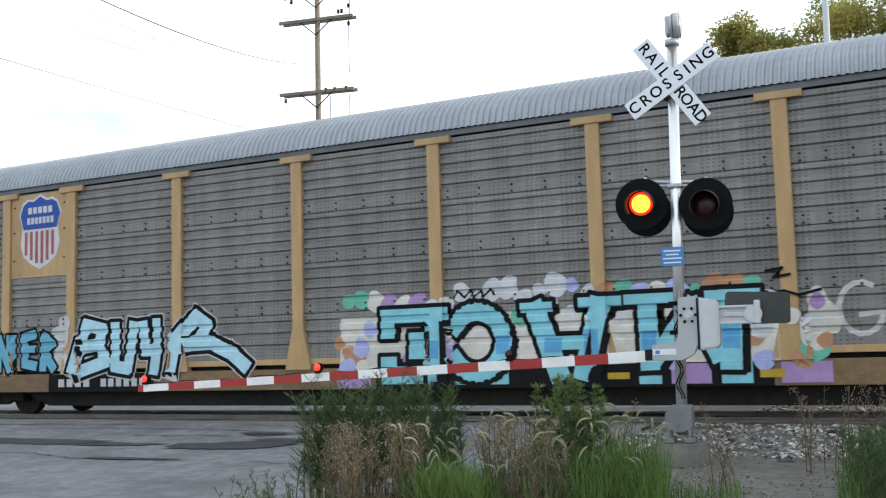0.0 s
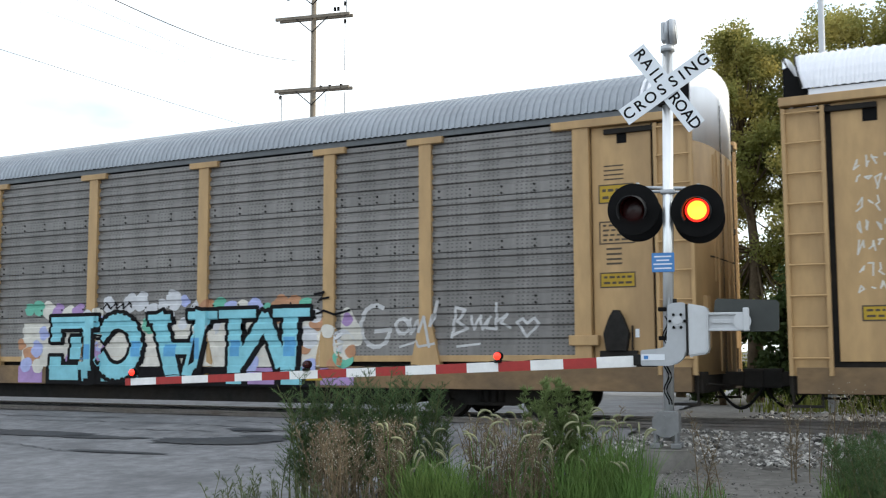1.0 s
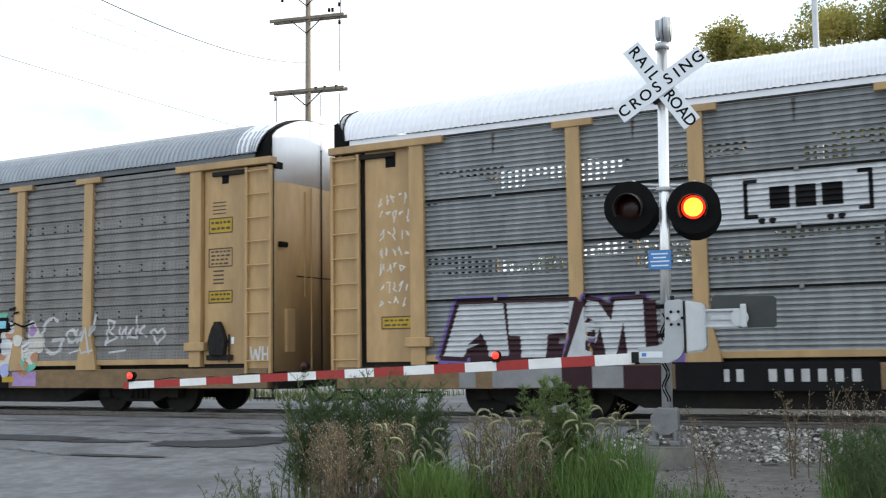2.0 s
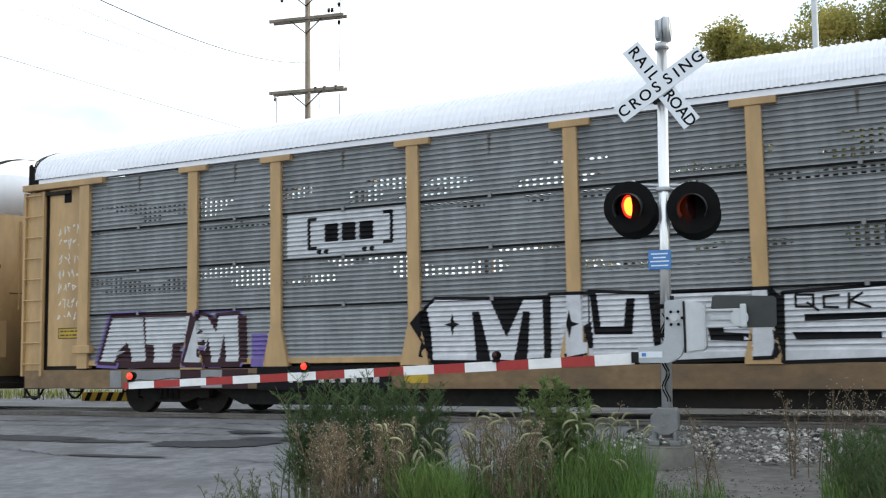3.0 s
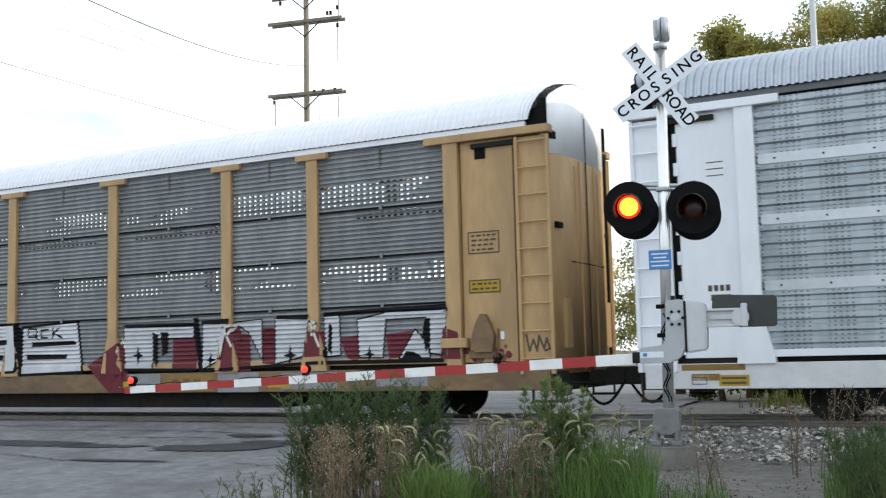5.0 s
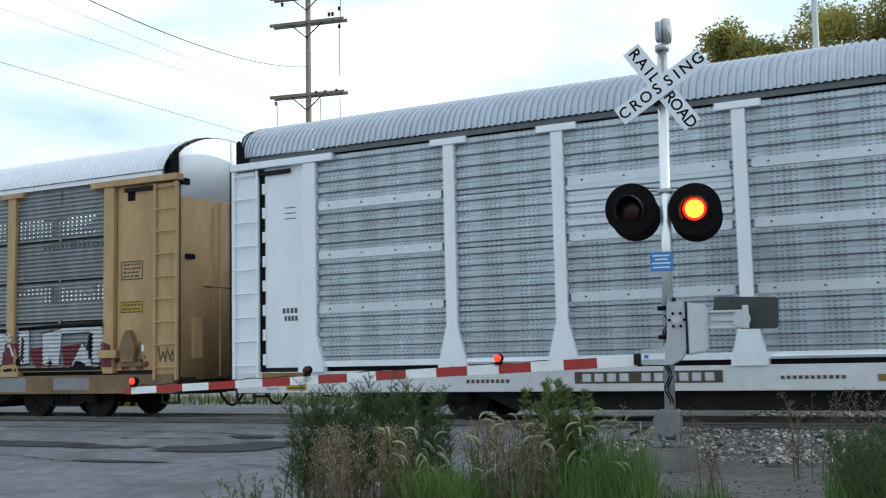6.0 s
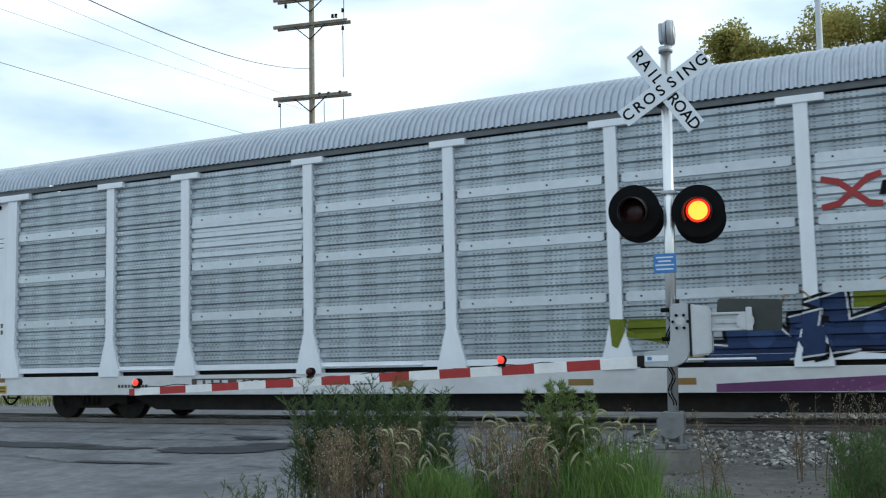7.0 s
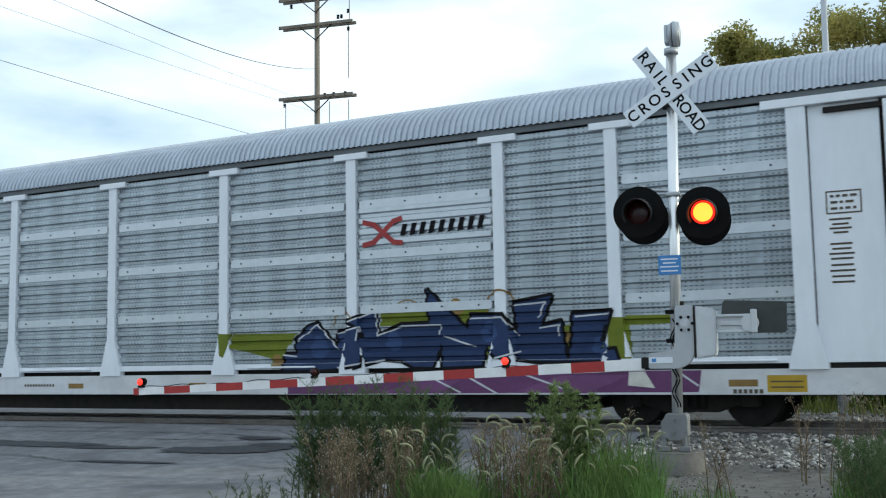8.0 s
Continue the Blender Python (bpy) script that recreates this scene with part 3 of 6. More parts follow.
def rails():
    prof = [(-0.07, -0.17), (0.07, -0.17), (0.07, -0.155), (0.012, -0.13), (0.012, -0.04), (0.036, -0.03), (0.036, 0.0), (-0.036, 0.0), (-0.036, -0.03), (-0.012, -0.04), (-0.012, -0.13), (-0.07, -0.155)]
    for s in (-1, 1):
        bm = B()
        a = [bm.verts.new((-400, y, z)) for y, z in prof]
        b = [bm.verts.new((400, y, z)) for y, z in prof]
        for i in range(len(prof)):
            bm.faces.new((a[i], a[(i + 1) % len(prof)], b[(i + 1) % len(prof)], b[i]))
        r = part("rail", bm, RAIL, None, m=pose(0, TRACK_Y + s * 0.755, 0))
        tagged(r, "worn steel rail with a shiny running surface", "rail", "rails of the track", "structure")
rails()

# ---- the crossing signal with its gate ----
MX, MY, MZ = -3.43, 12.4, -0.24
ARM_TURN = math.degrees(math.atan2(0.064, 0.401))
FLIPS = []

def disc(bm, x, y0, y1, z, r, seg=40):
    tube(bm, (x, y0, z), (x, y1, z), r, seg=seg)

def flasher(parent, x, z, lit_now):
    """A round black board with a hood and a lens that turns to its dark face and back."""
    f = part("flasher", (lambda bm: (tube(bm, (0, 0.02, 0), (0, 0.035, 0), 0.31, seg=48), bm)[1])(B()), BLACK, parent, "round black backboard of a flashing light", pose(x, 0, z))
    bm = B()
    tube(bm, (0, 0.03, 0), (0, 0.22, 0), 0.17, 0.12, seg=32)
    part("lamp_housing", bm, BLACK, f)
    bm = B()
    seg, n = 40, 26
    ring = []
    for i in range(n + 1):
        a = radians(-35 + 250 * i / n)
        d = 0.30 - 0.13 * abs(i / n - 0.5) * 2
        c, s = math.cos(a), math.sin(a)
        ring.append([bm.verts.new((0.155 * c, 0.02, 0.155 * s)), bm.verts.new((0.165 * c, -d, 0.165 * s - 0.05)), bm.verts.new((0.172 * c, -d, 0.172 * s - 0.05)), bm.verts.new((0.165 * c, 0.02, 0.165 * s))])
    for a, b in zip(ring, ring[1:]):
        for k in range(4):
            bm.faces.new((a[k], a[(k + 1) % 4], b[(k + 1) % 4], b[k])).smooth = True
    for a in (ring[0], ring[-1]):
        bm.faces.new(a)
    part("hood", bm, HOOD_BLACK, f)
    return f

def lens(parent, r, y, faces=None):
    """Two-faced lens: lit face towards -y, dark face behind."""
    bm = B()
    seg = 36
    me = bpy.data.meshes.new("lens")
    rings = []
    for sgn in (-1, 1):
        prev = None
        for rr, yy in ((r, 0.004), (r * 0.8, 0.012), (r * 0.4, 0.02), (0.002, 0.023)):
            ring = [bm.verts.new((rr * math.cos(2 * math.pi * i / seg), sgn * yy, rr * math.sin(2 * math.pi * i / seg))) for i in range(seg)]
            if prev:
                for i in range(seg):
                    f = bm.faces.new((prev[i], prev[(i + 1) % seg], ring[(i + 1) % seg], ring[i]))
                    f.smooth = True
                    f.material_index = 2 if sgn > 0 else (1 if rr > r * 0.75 else 0)
            else:
                rings.append(ring)
            prev = ring
    for i in range(seg):
        f = bm.faces.new((rings[0][i], rings[0][(i + 1) % seg], rings[1][(i + 1) % seg], rings[1][i]))
        f.material_index = 2
    bmesh.ops.recalc_face_normals(bm, faces=bm.faces[:])
    bm.to_mesh(me)
    bm.free()
    for q in faces or (RED_LIT, RED_RIM, RED_OFF):
        me.materials.append(q)
    ob = new("lens", me)
    ob.parent = parent
    ob.matrix_basis = pose(0, y, 0)
    ob["label"] = "red signal lens"
    return ob

def crossing_signal():
    s = empty("crossing_signal", pose(MX, MY, MZ, 0, 0, ARM_TURN), "aluminium railroad crossing mast with crossbuck, red flashers and lowered gate arm", "crossing signal")
    up = 1.1 - MZ     # height of the eye over the foot
    bm = B()
    tube(bm, (-0.06, 0, 0.3), (0.04, 0, up + 3.64), 0.064, seg=24)    # leans a little
    part("mast", bm, ALU, s, "bright aluminium pipe")
    bm = B()
    slab(bm, [(-0.235, up - 0.94), (-0.215, up - 0.96), (-0.16, up - 0.96), (-0.13, up - 1.0), (-0.02, up - 1.0), (0.01, up - 0.96), (0.05, up - 0.96), (0.075, up - 0.94), (0.075, up - 0.72), (0.055, up - 0.69), (-0.175, up - 0.69), (-0.2, up - 0.76), (-0.235, up - 0.78)], -0.14, 0.14)
    bmesh.ops.bevel(bm, geom=bm.edges[:], offset=0.008, segments=1, affect="EDGES")
    for bx in (-0.2, 0.04):
        for by in (-0.12, 0.12):
            box(bm, bx - 0.06, bx + 0.06, by - 0.05, by + 0.05, up - 1.12, up - 1.06, 0.01)
            tube(bm, (bx, by, up - 1.1), (bx, by, up - 0.94), 0.02, seg=8)
    for bx, bz in ((-0.09, -0.76), (-0.09, -0.9)):
        tube(bm, (bx, -0.165, up + bz), (bx, -0.135, up + bz), 0.02, seg=8)
    part("base_casting", bm, BASE_GREY, s)
    # bell on the top
    bm = B()
    tube(bm, (0.04, 0, up + 3.62), (0.04, 0, up + 3.69), 0.085, seg=20)
    tube(bm, (0.06, 0, up + 3.68), (0.06, 0, up + 3.8), 0.032, seg=12)
    box(bm, -0.03, 0.03, -0.08, 0.08, up + 3.74, up + 3.98, 0.025)
    tube(bm, (0.02, 0, up + 3.86), (0.065, 0, up + 3.86), 0.13, 0.155, seg=28)
    tube(bm, (0.075, 0, up + 3.86), (0.145, 0, up + 3.86), 0.165, 0.15, seg=28)
    tube(bm, (0.145, 0, up + 3.86), (0.16, 0, up + 3.86), 0.15, 0.09, seg=28)
    part("bell", bm, GREY_BOX, s, "grey cast bell")
    # crossbuck
    xb = empty("crossbuck", Matrix(), "", "")
    for k in ("label", "category"):
        if k in xb:
            del xb[k]
    xb.parent = s
    zc = up + 3.16
    for ang, y, body, gap in ((55, -0.085, "RAIL ROAD", 0), (-33, -0.10, "CROSSING", 0)):
        bm = B()
        box(bm, -0.61, 0.61, -0.004, 0.004, -0.115, 0.115, 0.003)
        bl = part("blade", bm, SIGN_WHITE, xb, "white sign blade with black lettering", pose(0.02, y, zc, 0, ang, 0))
        places = (-0.525, -0.378, -0.245, -0.14, 0.17, 0.292, 0.43, 0.56) if "RAIL" in body else (-0.53, -0.373, -0.214, -0.055, 0.109, 0.232, 0.365, 0.53)
        for char, x in zip(body.replace(" ", ""), places):
            part("letter", text_mesh(char, 0.19, BLACK, 0.003), None, bl, "", pose(x, -0.006, 0))
    bm = B()
    box(bm, -0.09, 0.09, -0.08, 0.08, zc - 0.2, zc - 0.14, 0.01)
    part("clamp", bm, DARK_STEEL, s)
    # lights on a cross arm
    zl = up + 1.70
    bm = B()
    tube(bm, (-0.36, 0.02, zl + 0.28), (0.36, 0.02, zl + 0.23), 0.022, seg=12)
    tube(bm, (-0.36, 0.2, zl + 0.26), (0.36, 0.2, zl + 0.21), 0.018, seg=12)
    for ex, ez in ((-0.36, 0.28), (0.36, 0.23)):
        tube(bm, (ex, 0.02, zl + ez), (ex, 0.2, zl + ez - 0.02), 0.022, seg=12)
        tube(bm, (ex, 0.12, zl + ez), (ex, 0.14, zl), 0.022, seg=12)
        tube(bm, (ex, 0.02, zl + ez), (ex, 0.02, zl + ez + 0.06), 0.03, 0.02, seg=10)
    box(bm, -0.085, 0.085, -0.085, 0.085, zl + 0.18, zl + 0.23, 0.015)
    part("cross_arm", bm, GREY_BOX, s)
    for x, dz, phase in ((-0.405, 0.008, 0), (0.345, -0.042, 1)):
        f = flasher(s, x, zl, phase == 0)
        f.matrix_basis = pose(x, -0.1, zl + dz)
        FLIPS.append((lens(f, 0.14, 0.005), phase))
        # its twin for the other direction, seen from behind
        g = flasher(s, x, zl, False)
        g.matrix_basis = pose(x - 0.03, 0.6, zl + dz - 0.02, 0, 0, 180)
    # blue notice
    bm = B()
    box(bm, -0.2, 0.065, -0.075, -0.068, up + 0.94, up + 1.17, 0.006)
    sg = part("notice_plate", bm, BLUE, s, "small blue notice plate with white lines")
    for k, (w, z) in enumerate(((0.2, 1.125), (0.15, 1.08), (0.22, 1.035), (0.2, 0.985))):
        part("text_line", box(B(), -0.07 - w / 2, -0.07 + w / 2, -0.0775, -0.0755, up + z - 0.008, up + z + 0.008), SIGN_WHITE, sg)
    # gate mechanism
    bm = B()
    corner = [(-0.03 + 0.23 * math.sin(radians(10 * k)), 0.065 - 0.23 * math.cos(radians(10 * k))) for k in range(10)]
    slab(bm, [(x, z + up) for x, z in [(-0.02, 0.55), (-0.02, 0.12), (-0.05, 0.05), (-0.1, 0.03), (-0.34, 0.02), (-0.34, -0.165)] + corner + [(0.2, 0.54), (0.16, 0.575), (0.02, 0.565)]], -0.2, -0.06)
    bmesh.ops.bevel(bm, geom=bm.edges[:], offset=0.012, segments=2, affect="EDGES")
    part("gate_bracket", bm, GREY_BOX, s, "curved grey cast gate support")
    bm = B()
    slab(bm, [(x, z + up) for x, z in [(0.205, -0.06), (0.42, -0.03), (0.44, 0.0), (0.445, 0.49), (0.42, 0.52), (0.205, 0.56)]], -0.22, 0.1)
    bmesh.ops.bevel(bm, geom=bm.edges[:], offset=0.02, segments=2, affect="EDGES")
    part("gate_motor_box", bm, LIGHT_BOX, s)
    part("hinge", tube(B(), (0.203, -0.215, up - 0.05), (0.203, -0.215, up + 0.55), 0.012, seg=8), DARK_STEEL, s)
    part("hub", tube(B(), (0.095, -0.228, up + 0.355), (0.095, -0.2, up + 0.355), 0.038, seg=20), LIGHT_BOX, s)
    part("hub_face", tube(B(), (0.095, -0.208, up + 0.355), (0.095, -0.2, up + 0.355), 0.06, seg=28), LIGHT_BOX, s)
    for k in range(6):
        a = k * math.pi / 3
        bx, bz = 0.095 + 0.085 * math.cos(a), up + 0.355 + 0.085 * math.sin(a)
        part("bolt", tube(B(), (bx, -0.225, bz), (bx, -0.2, bz), 0.017, seg=8), BLACK, s)
    part("eye_bolt", tube(B(), (0.06, -0.1, up + 0.56), (0.06, -0.1, up + 0.62), 0.025, seg=10), DARK_STEEL, s)
    part("maker_plate", box(B(), -0.33, -0.06, -0.207, -0.199, up - 0.1, up - 0.03, 0.002), SIGN_WHITE, s)
    part("maker_line", box(B(), -0.3, -0.25, -0.2095, -0.2065, up - 0.085, up - 0.045), BLUE, s)
    for cx in (-0.06, -0.03):
        bm = B()
        pts = [(cx + 0.03 * math.sin(k * 0.9), -0.09, up + 0.42 - 0.045 * k) for k in range(24)]
        pipe(bm, pts, 0.009)
        part("cable", bm, BLACK, s)
    for cz in (0.16, 0.5):
        part("cable_clamp", box(B(), -0.14, -0.04, -0.1, 0.0, up + cz - 0.025, up + cz + 0.025, 0.01), BLACK, s)
    bm = B()
    box(bm, 0.43, 0.86, -0.17, -0.11, up + 0.42, up + 0.45, 0.008)
    box(bm, 0.43, 0.86, -0.17, -0.11, up + 0.235, up + 0.265, 0.008)
    box(bm, 0.43, 0.82, -0.125, -0.11, up + 0.25, up + 0.43, 0.004)
    box(bm, 0.5, 0.74, -0.15, -0.12, up + 0.32, up + 0.37, 0.006)
    for kx in (0.5, 0.58, 0.74):
        tube(bm, (kx, -0.165, up + 0.345), (kx, -0.12, up + 0.345), 0.018, seg=10)
    tube(bm, (0.82, -0.19, up + 0.345), (0.82, -0.1, up + 0.345), 0.1, seg=20)
    box(bm, 0.83, 0.9, -0.2, -0.07, up + 0.23, up + 0.5, 0.015)
    part("counterweight_arm", bm, LIGHT_BOX, s)
    bm = B()
    slab(bm, [(x, z + up) for x, z in [(0.5, 0.46), (0.515, 0.59), (0.545, 0.615), (1.2, 0.585), (1.23, 0.555), (1.22, 0.25), (1.19, 0.228), (0.8, 0.23), (0.64, 0.4)]], -0.06, 0.04)
    part("counterweight", bm, COUNTER, s, "dark flat counterweight plate")
    # gate arm, sloping down a little to its tip
    part("arm_socket", box(B(), -0.43, -0.3, -0.17, -0.07, up - 0.16, up - 0.03, 0.012), DARK_STEEL, s)
    arm = part("gate_arm", box(B(), -0.47, 0.0, -0.05, 0.0, -0.066, 0.066, 0.006), ARM_WHITE, s, "red and white striped gate arm", pose(-0.4, -0.1, up - 0.11, 0, -2.25, 0))
    x, k = -0.47, 0
    while x > -7.06:
        h = 0.062 - 0.0009 * k
        nx = max(x - 0.4064, -7.06)
        part("stripe", box(B(), nx, x, -0.045, -0.005, -h, h, 0.002), ARM_RED if k % 2 == 0 else ARM_WHITE, arm)
        x, k = nx, k + 1
    bm = B()
    pts = [(-7.0 + 0.1 * i, -0.025, 0.055 + 0.012 * math.sin(i * 1.1) + 0.01 * math.sin(i * 0.37)) for i in range(66)]
    pipe(bm, pts, 0.006, 5)
    part("lamp_wire", bm, BLACK, arm)
    for lx, phase in ((-1.69, 1), (-4.29, 0), (-6.94, None)):
        lamp = part("arm_lamp", tube(B(), (0, -0.03, 0.05), (0, -0.03, 0.085), 0.05, seg=16), BLACK, arm, "small red lamp on the gate arm", pose(lx, 0, 0))
        arm_lamp_head(lamp, phase)
    return s

def arm_lamp_head(lamp, phase):
    """A round red lens on the arm; in a flashing one the lens turns over to its dark face."""
    ob = lens(lamp, 0.046, 0, (RED_LAMP, RED_LAMP, RED_OFF))
    ob.matrix_basis = pose(0, -0.06, 0.13)
    if phase is not None:
        FLIPS.append((ob, phase))
    part("lamp_back", tube(B(), (0, -0.03, 0.13), (0, 0.03, 0.13), 0.054, seg=20), BLACK, lamp)
crossing_signal()
bm = B()
tube(bm, (-0.09, 0, -0.3), (-0.09, 0, 0.2), 0.36, 0.335, seg=28)
tube(bm, (-0.09, 0, 0.2), (-0.09, 0, 0.215), 0.335, 0.315, seg=28)
tagged(part("foundation", bm, CONCRETE, None, "", pose(MX, MY, MZ, 0, 0, ARM_TURN)), "weathered round concrete footing under the signal mast", "foundation", kind="structure")

# ---- utility pole far behind ----
def utility_pole():
    px, py = -24.66, 35.6
    e = empty("utility_pole", pose(px, py, -0.4, 0, 0.2, 11.5), "weathered wooden utility pole with three crossarms", "utility pole")
    part("pole", tube(B(), (0, 0, 0), (0, 0, 18.5), 0.15, 0.1, seg=16), WOOD, e)
    for z in (12.27, 15.33, 16.5):
        bm = B()
        box(bm, -1.66, 1.64, -0.2, -0.1, z, z + 0.13, 0.01)
        box(bm, -1.6, 1.68, 0.1, 0.2, z, z + 0.13, 0.01)
        part("crossarm", bm, WOOD, e)
        if z > 12:
            for s in (-1, 1):
                part("brace", tube(B(), (0, -0.18, z - 0.6), (s * 0.7, -0.18, z), 0.025, seg=6), DARK_STEEL, e)
    return e
utility_pole()

# ---- paint and lettering on the railcars ----
def tone(name, color, rough=0.55):
    return mat(name, color, rough, 0, 0.14, 5, 0.45, tuple(c * 0.6 for c in color), shine=0.2)
P_BLACK = mat("spray_black", (0.012, 0.012, 0.0135), 0.85, 0, 0.2, 5, 0.4, (0.022, 0.021, 0.02), shine=0.06)
P_CYAN = tone("spray_cyan", (0.24, 0.55, 0.64))
P_BLUE_CYAN = tone("spray_sky_blue", (0.12, 0.36, 0.62))
P_PALE = tone("spray_pale_blue", (0.40, 0.62, 0.72))
P_TEAL = tone("spray_teal", (0.14, 0.38, 0.52))
P_WHITE = tone("spray_white", (0.56, 0.57, 0.6))
P_CHALK = tone("chalk_white", (0.5, 0.5, 0.51))
P_SMOKE = tone("spray_smoke_grey", (0.25, 0.25, 0.26))
P_SILVER = tone("spray_silver", (0.5, 0.515, 0.54), 0.4)
P_PURPLE = tone("spray_lilac", (0.36, 0.24, 0.46))
P_PERI = tone("spray_periwinkle", (0.38, 0.42, 0.68))
P_VIOLET = tone("spray_violet", (0.16, 0.12, 0.34))
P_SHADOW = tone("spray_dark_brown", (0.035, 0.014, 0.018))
P_GREEN = tone("spray_mint", (0.15, 0.45, 0.34))
P_ORANGE = tone("spray_orange", (0.45, 0.24, 0.14))
P_CREAM = tone("spray_cream", (0.62, 0.6, 0.55))
P_MAROON = tone("spray_maroon", (0.13, 0.025, 0.035))
P_NAVY = tone("spray_navy", (0.024, 0.042, 0.11))
P_NAVY2 = tone("spray_navy_light", (0.04, 0.07, 0.17))
P_LIME = tone("spray_lime", (0.15, 0.18, 0.018))
P_PLUM = tone("spray_plum", (0.13, 0.05, 0.13))
P_PLUM2 = tone("spray_plum_light", (0.17, 0.07, 0.17))
P_RED = tone("logo_red", (0.32, 0.05, 0.05))
P_BLUE = tone("logo_blue", (0.03, 0.08, 0.35))
P_STRIPE = tone("logo_brick_red", (0.36, 0.1, 0.1))
P_YELLOW = tone("label_yellow", (0.45, 0.3, 0.035))
P_INK = tone("label_ink", (0.09, 0.07, 0.05))
P_GRIME = tone("grey_brown_grime", (0.1, 0.09, 0.08))
P_RUST = tone("brown_grime", (0.17, 0.095, 0.05))
P_TAN = tone("reflector_brown", (0.24, 0.15, 0.05))

STYLE = {car_a: (ROWS_A, 0.185, 0.036, 0.17), car_b: (ROWS_B, 0.085, 0.036, 0.0), car_c: (ROWS_C, 0.185, 0.05, 0.0)}
BREAKS = {}
for _car, (_rows, _pitch, _depth, _band) in STYLE.items():
    zz, yy = [0.0, 0.47, 0.475, 0.87, 0.875, 0.95, 0.955, 1.05], [-1.5, -1.5, -1.5, -1.5, -1.478, -1.478, -1.478, -1.478]
    for z0, z1 in _rows:
        bm_, prof_ = corrugated(1.0, z1 - z0 - 0.015, _pitch, _depth, _band)
        bm_.free()
        zz += [z0 + z + (0.001 if i == 0 else 0) for i, (z, y) in enumerate(prof_)]
        yy += [-1.47 + y for z, y in prof_]
    BREAKS[_car] = (zz, yy)

def on_post(x, z):
    for p in POSTS:
        half = 0.122 if z > 1.57 else 0.14 + 0.15 * (1.55 - z) / 0.69
        if abs(x - p) < half and z > 0.86:
            return True
    return abs(abs(x) - END_POST) < 0.15 and z > 0.9

def paint(c, name, polys, material, layer=0, label="", flat=None):
    """Thin paint that follows the ribs and posts of the car's near side. polys: outlines of (x, z)."""
    bm = B()
    lay = bm.verts.layers.float.new("lift")
    for i, pts in enumerate(polys):
        vs = [bm.verts.new((x, 0, z)) for x, z in pts]
        for v in vs:
            v[lay] = i % 12 * 0.0002
        bm.faces.new(vs)
    bm.normal_update()
    bmesh.ops.triangulate(bm, faces=[f for f in bm.faces if len(f.verts) > 4])
    if flat is None:
        zz, yy = BREAKS[c]
        zs, xs = [v.co.z for v in bm.verts], [v.co.x for v in bm.verts]
        for z in zz:
            if min(zs) < z < max(zs):
                bmesh.ops.bisect_plane(bm, geom=bm.verts[:] + bm.edges[:] + bm.faces[:], plane_co=(0, 0, z), plane_no=(0, 0, 1), dist=1e-5)
        for p in POSTS + [-END_POST, END_POST]:
            for e in (-0.29, -0.28, -0.127, -0.118, 0.118, 0.127, 0.28, 0.29):
                if min(xs) < p + e < max(xs):
                    bmesh.ops.bisect_plane(bm, geom=bm.verts[:] + bm.edges[:] + bm.faces[:], plane_co=(p + e, 0, 0), plane_no=(1, 0, 0), dist=1e-5)
    bmesh.ops.triangulate(bm, faces=bm.faces[:])
    for v in bm.verts:
        x, z = v.co.x, v.co.z
        if flat is not None:
            y = flat
        elif z < 0.868:
            y = -1.5
        else:
            y = -1.532 if on_post(x, z) else float(np.interp(z, *BREAKS[c]))
        v.co.y = y - 0.003 - 0.003 * layer - v[lay]
    return part(name, bm, material, c, label)

def paint_each(c, name, polys, material, layer=0, label="", flat=None):
    for p in polys:
        paint(c, name, [p], material, layer, label, flat)

def ribbon(pts, w, closed=False):
    """Strokes of width w along pts, with round-ended joints."""
    out = []
    n = len(pts)
    for i in range(n if closed else n - 1):
        a, b = Vector(pts[i]), Vector(pts[(i + 1) % n])
        d = b - a
        if d.length < 1e-4:
            continue
        d.normalize()
        s = Vector((-d.y, d.x)) * w / 2
        e = d * w * 0.35
        out.append([tuple(a - e - s), tuple(b + e - s), tuple(b + e + s), tuple(a - e + s)])
    return out

def arc(cx, cz, rx, rz, a0, a1, n=12):
    return [(cx + rx * math.cos(radians(a0 + (a1 - a0) * i / n)), cz + rz * math.sin(radians(a0 + (a1 - a0) * i / n))) for i in range(n + 1)]

def blob(cx, cz, r, seed=0):
    return [(cx + r * (1 + 0.12 * math.sin(3 * a + seed)) * math.cos(a), cz + r * (1 + 0.12 * math.cos(2 * a + seed)) * math.sin(a)) for a in [2 * math.pi * i / 16 for i in range(16)]]

def rect(x0, x1, z0, z1):
    return [(x0, z0), (x1, z0), (x1, z1), (x0, z1)]

def bars(x0, x1, z0, z1, n, gap=0.3):
    """One bar for each character."""
    w = (x1 - x0) / n
    return [rect(x0 + i * w + w * gap / 2, x0 + (i + 1) * w - w * gap / 2, z0, z1) for i in range(n)]

def shift(polys, dx, dz):
    return [[(x + dx, z + dz) for x, z in p] for p in polys]

def star(x, z, r):
    return [(x + (r if i % 2 == 0 else r * 0.25) * (0.75 if i % 4 == 0 and i % 2 == 0 else 1) * math.cos(i * math.pi / 4), z + (r if i % 2 == 0 else r * 0.25) * math.sin(i * math.pi / 4)) for i in range(8)]

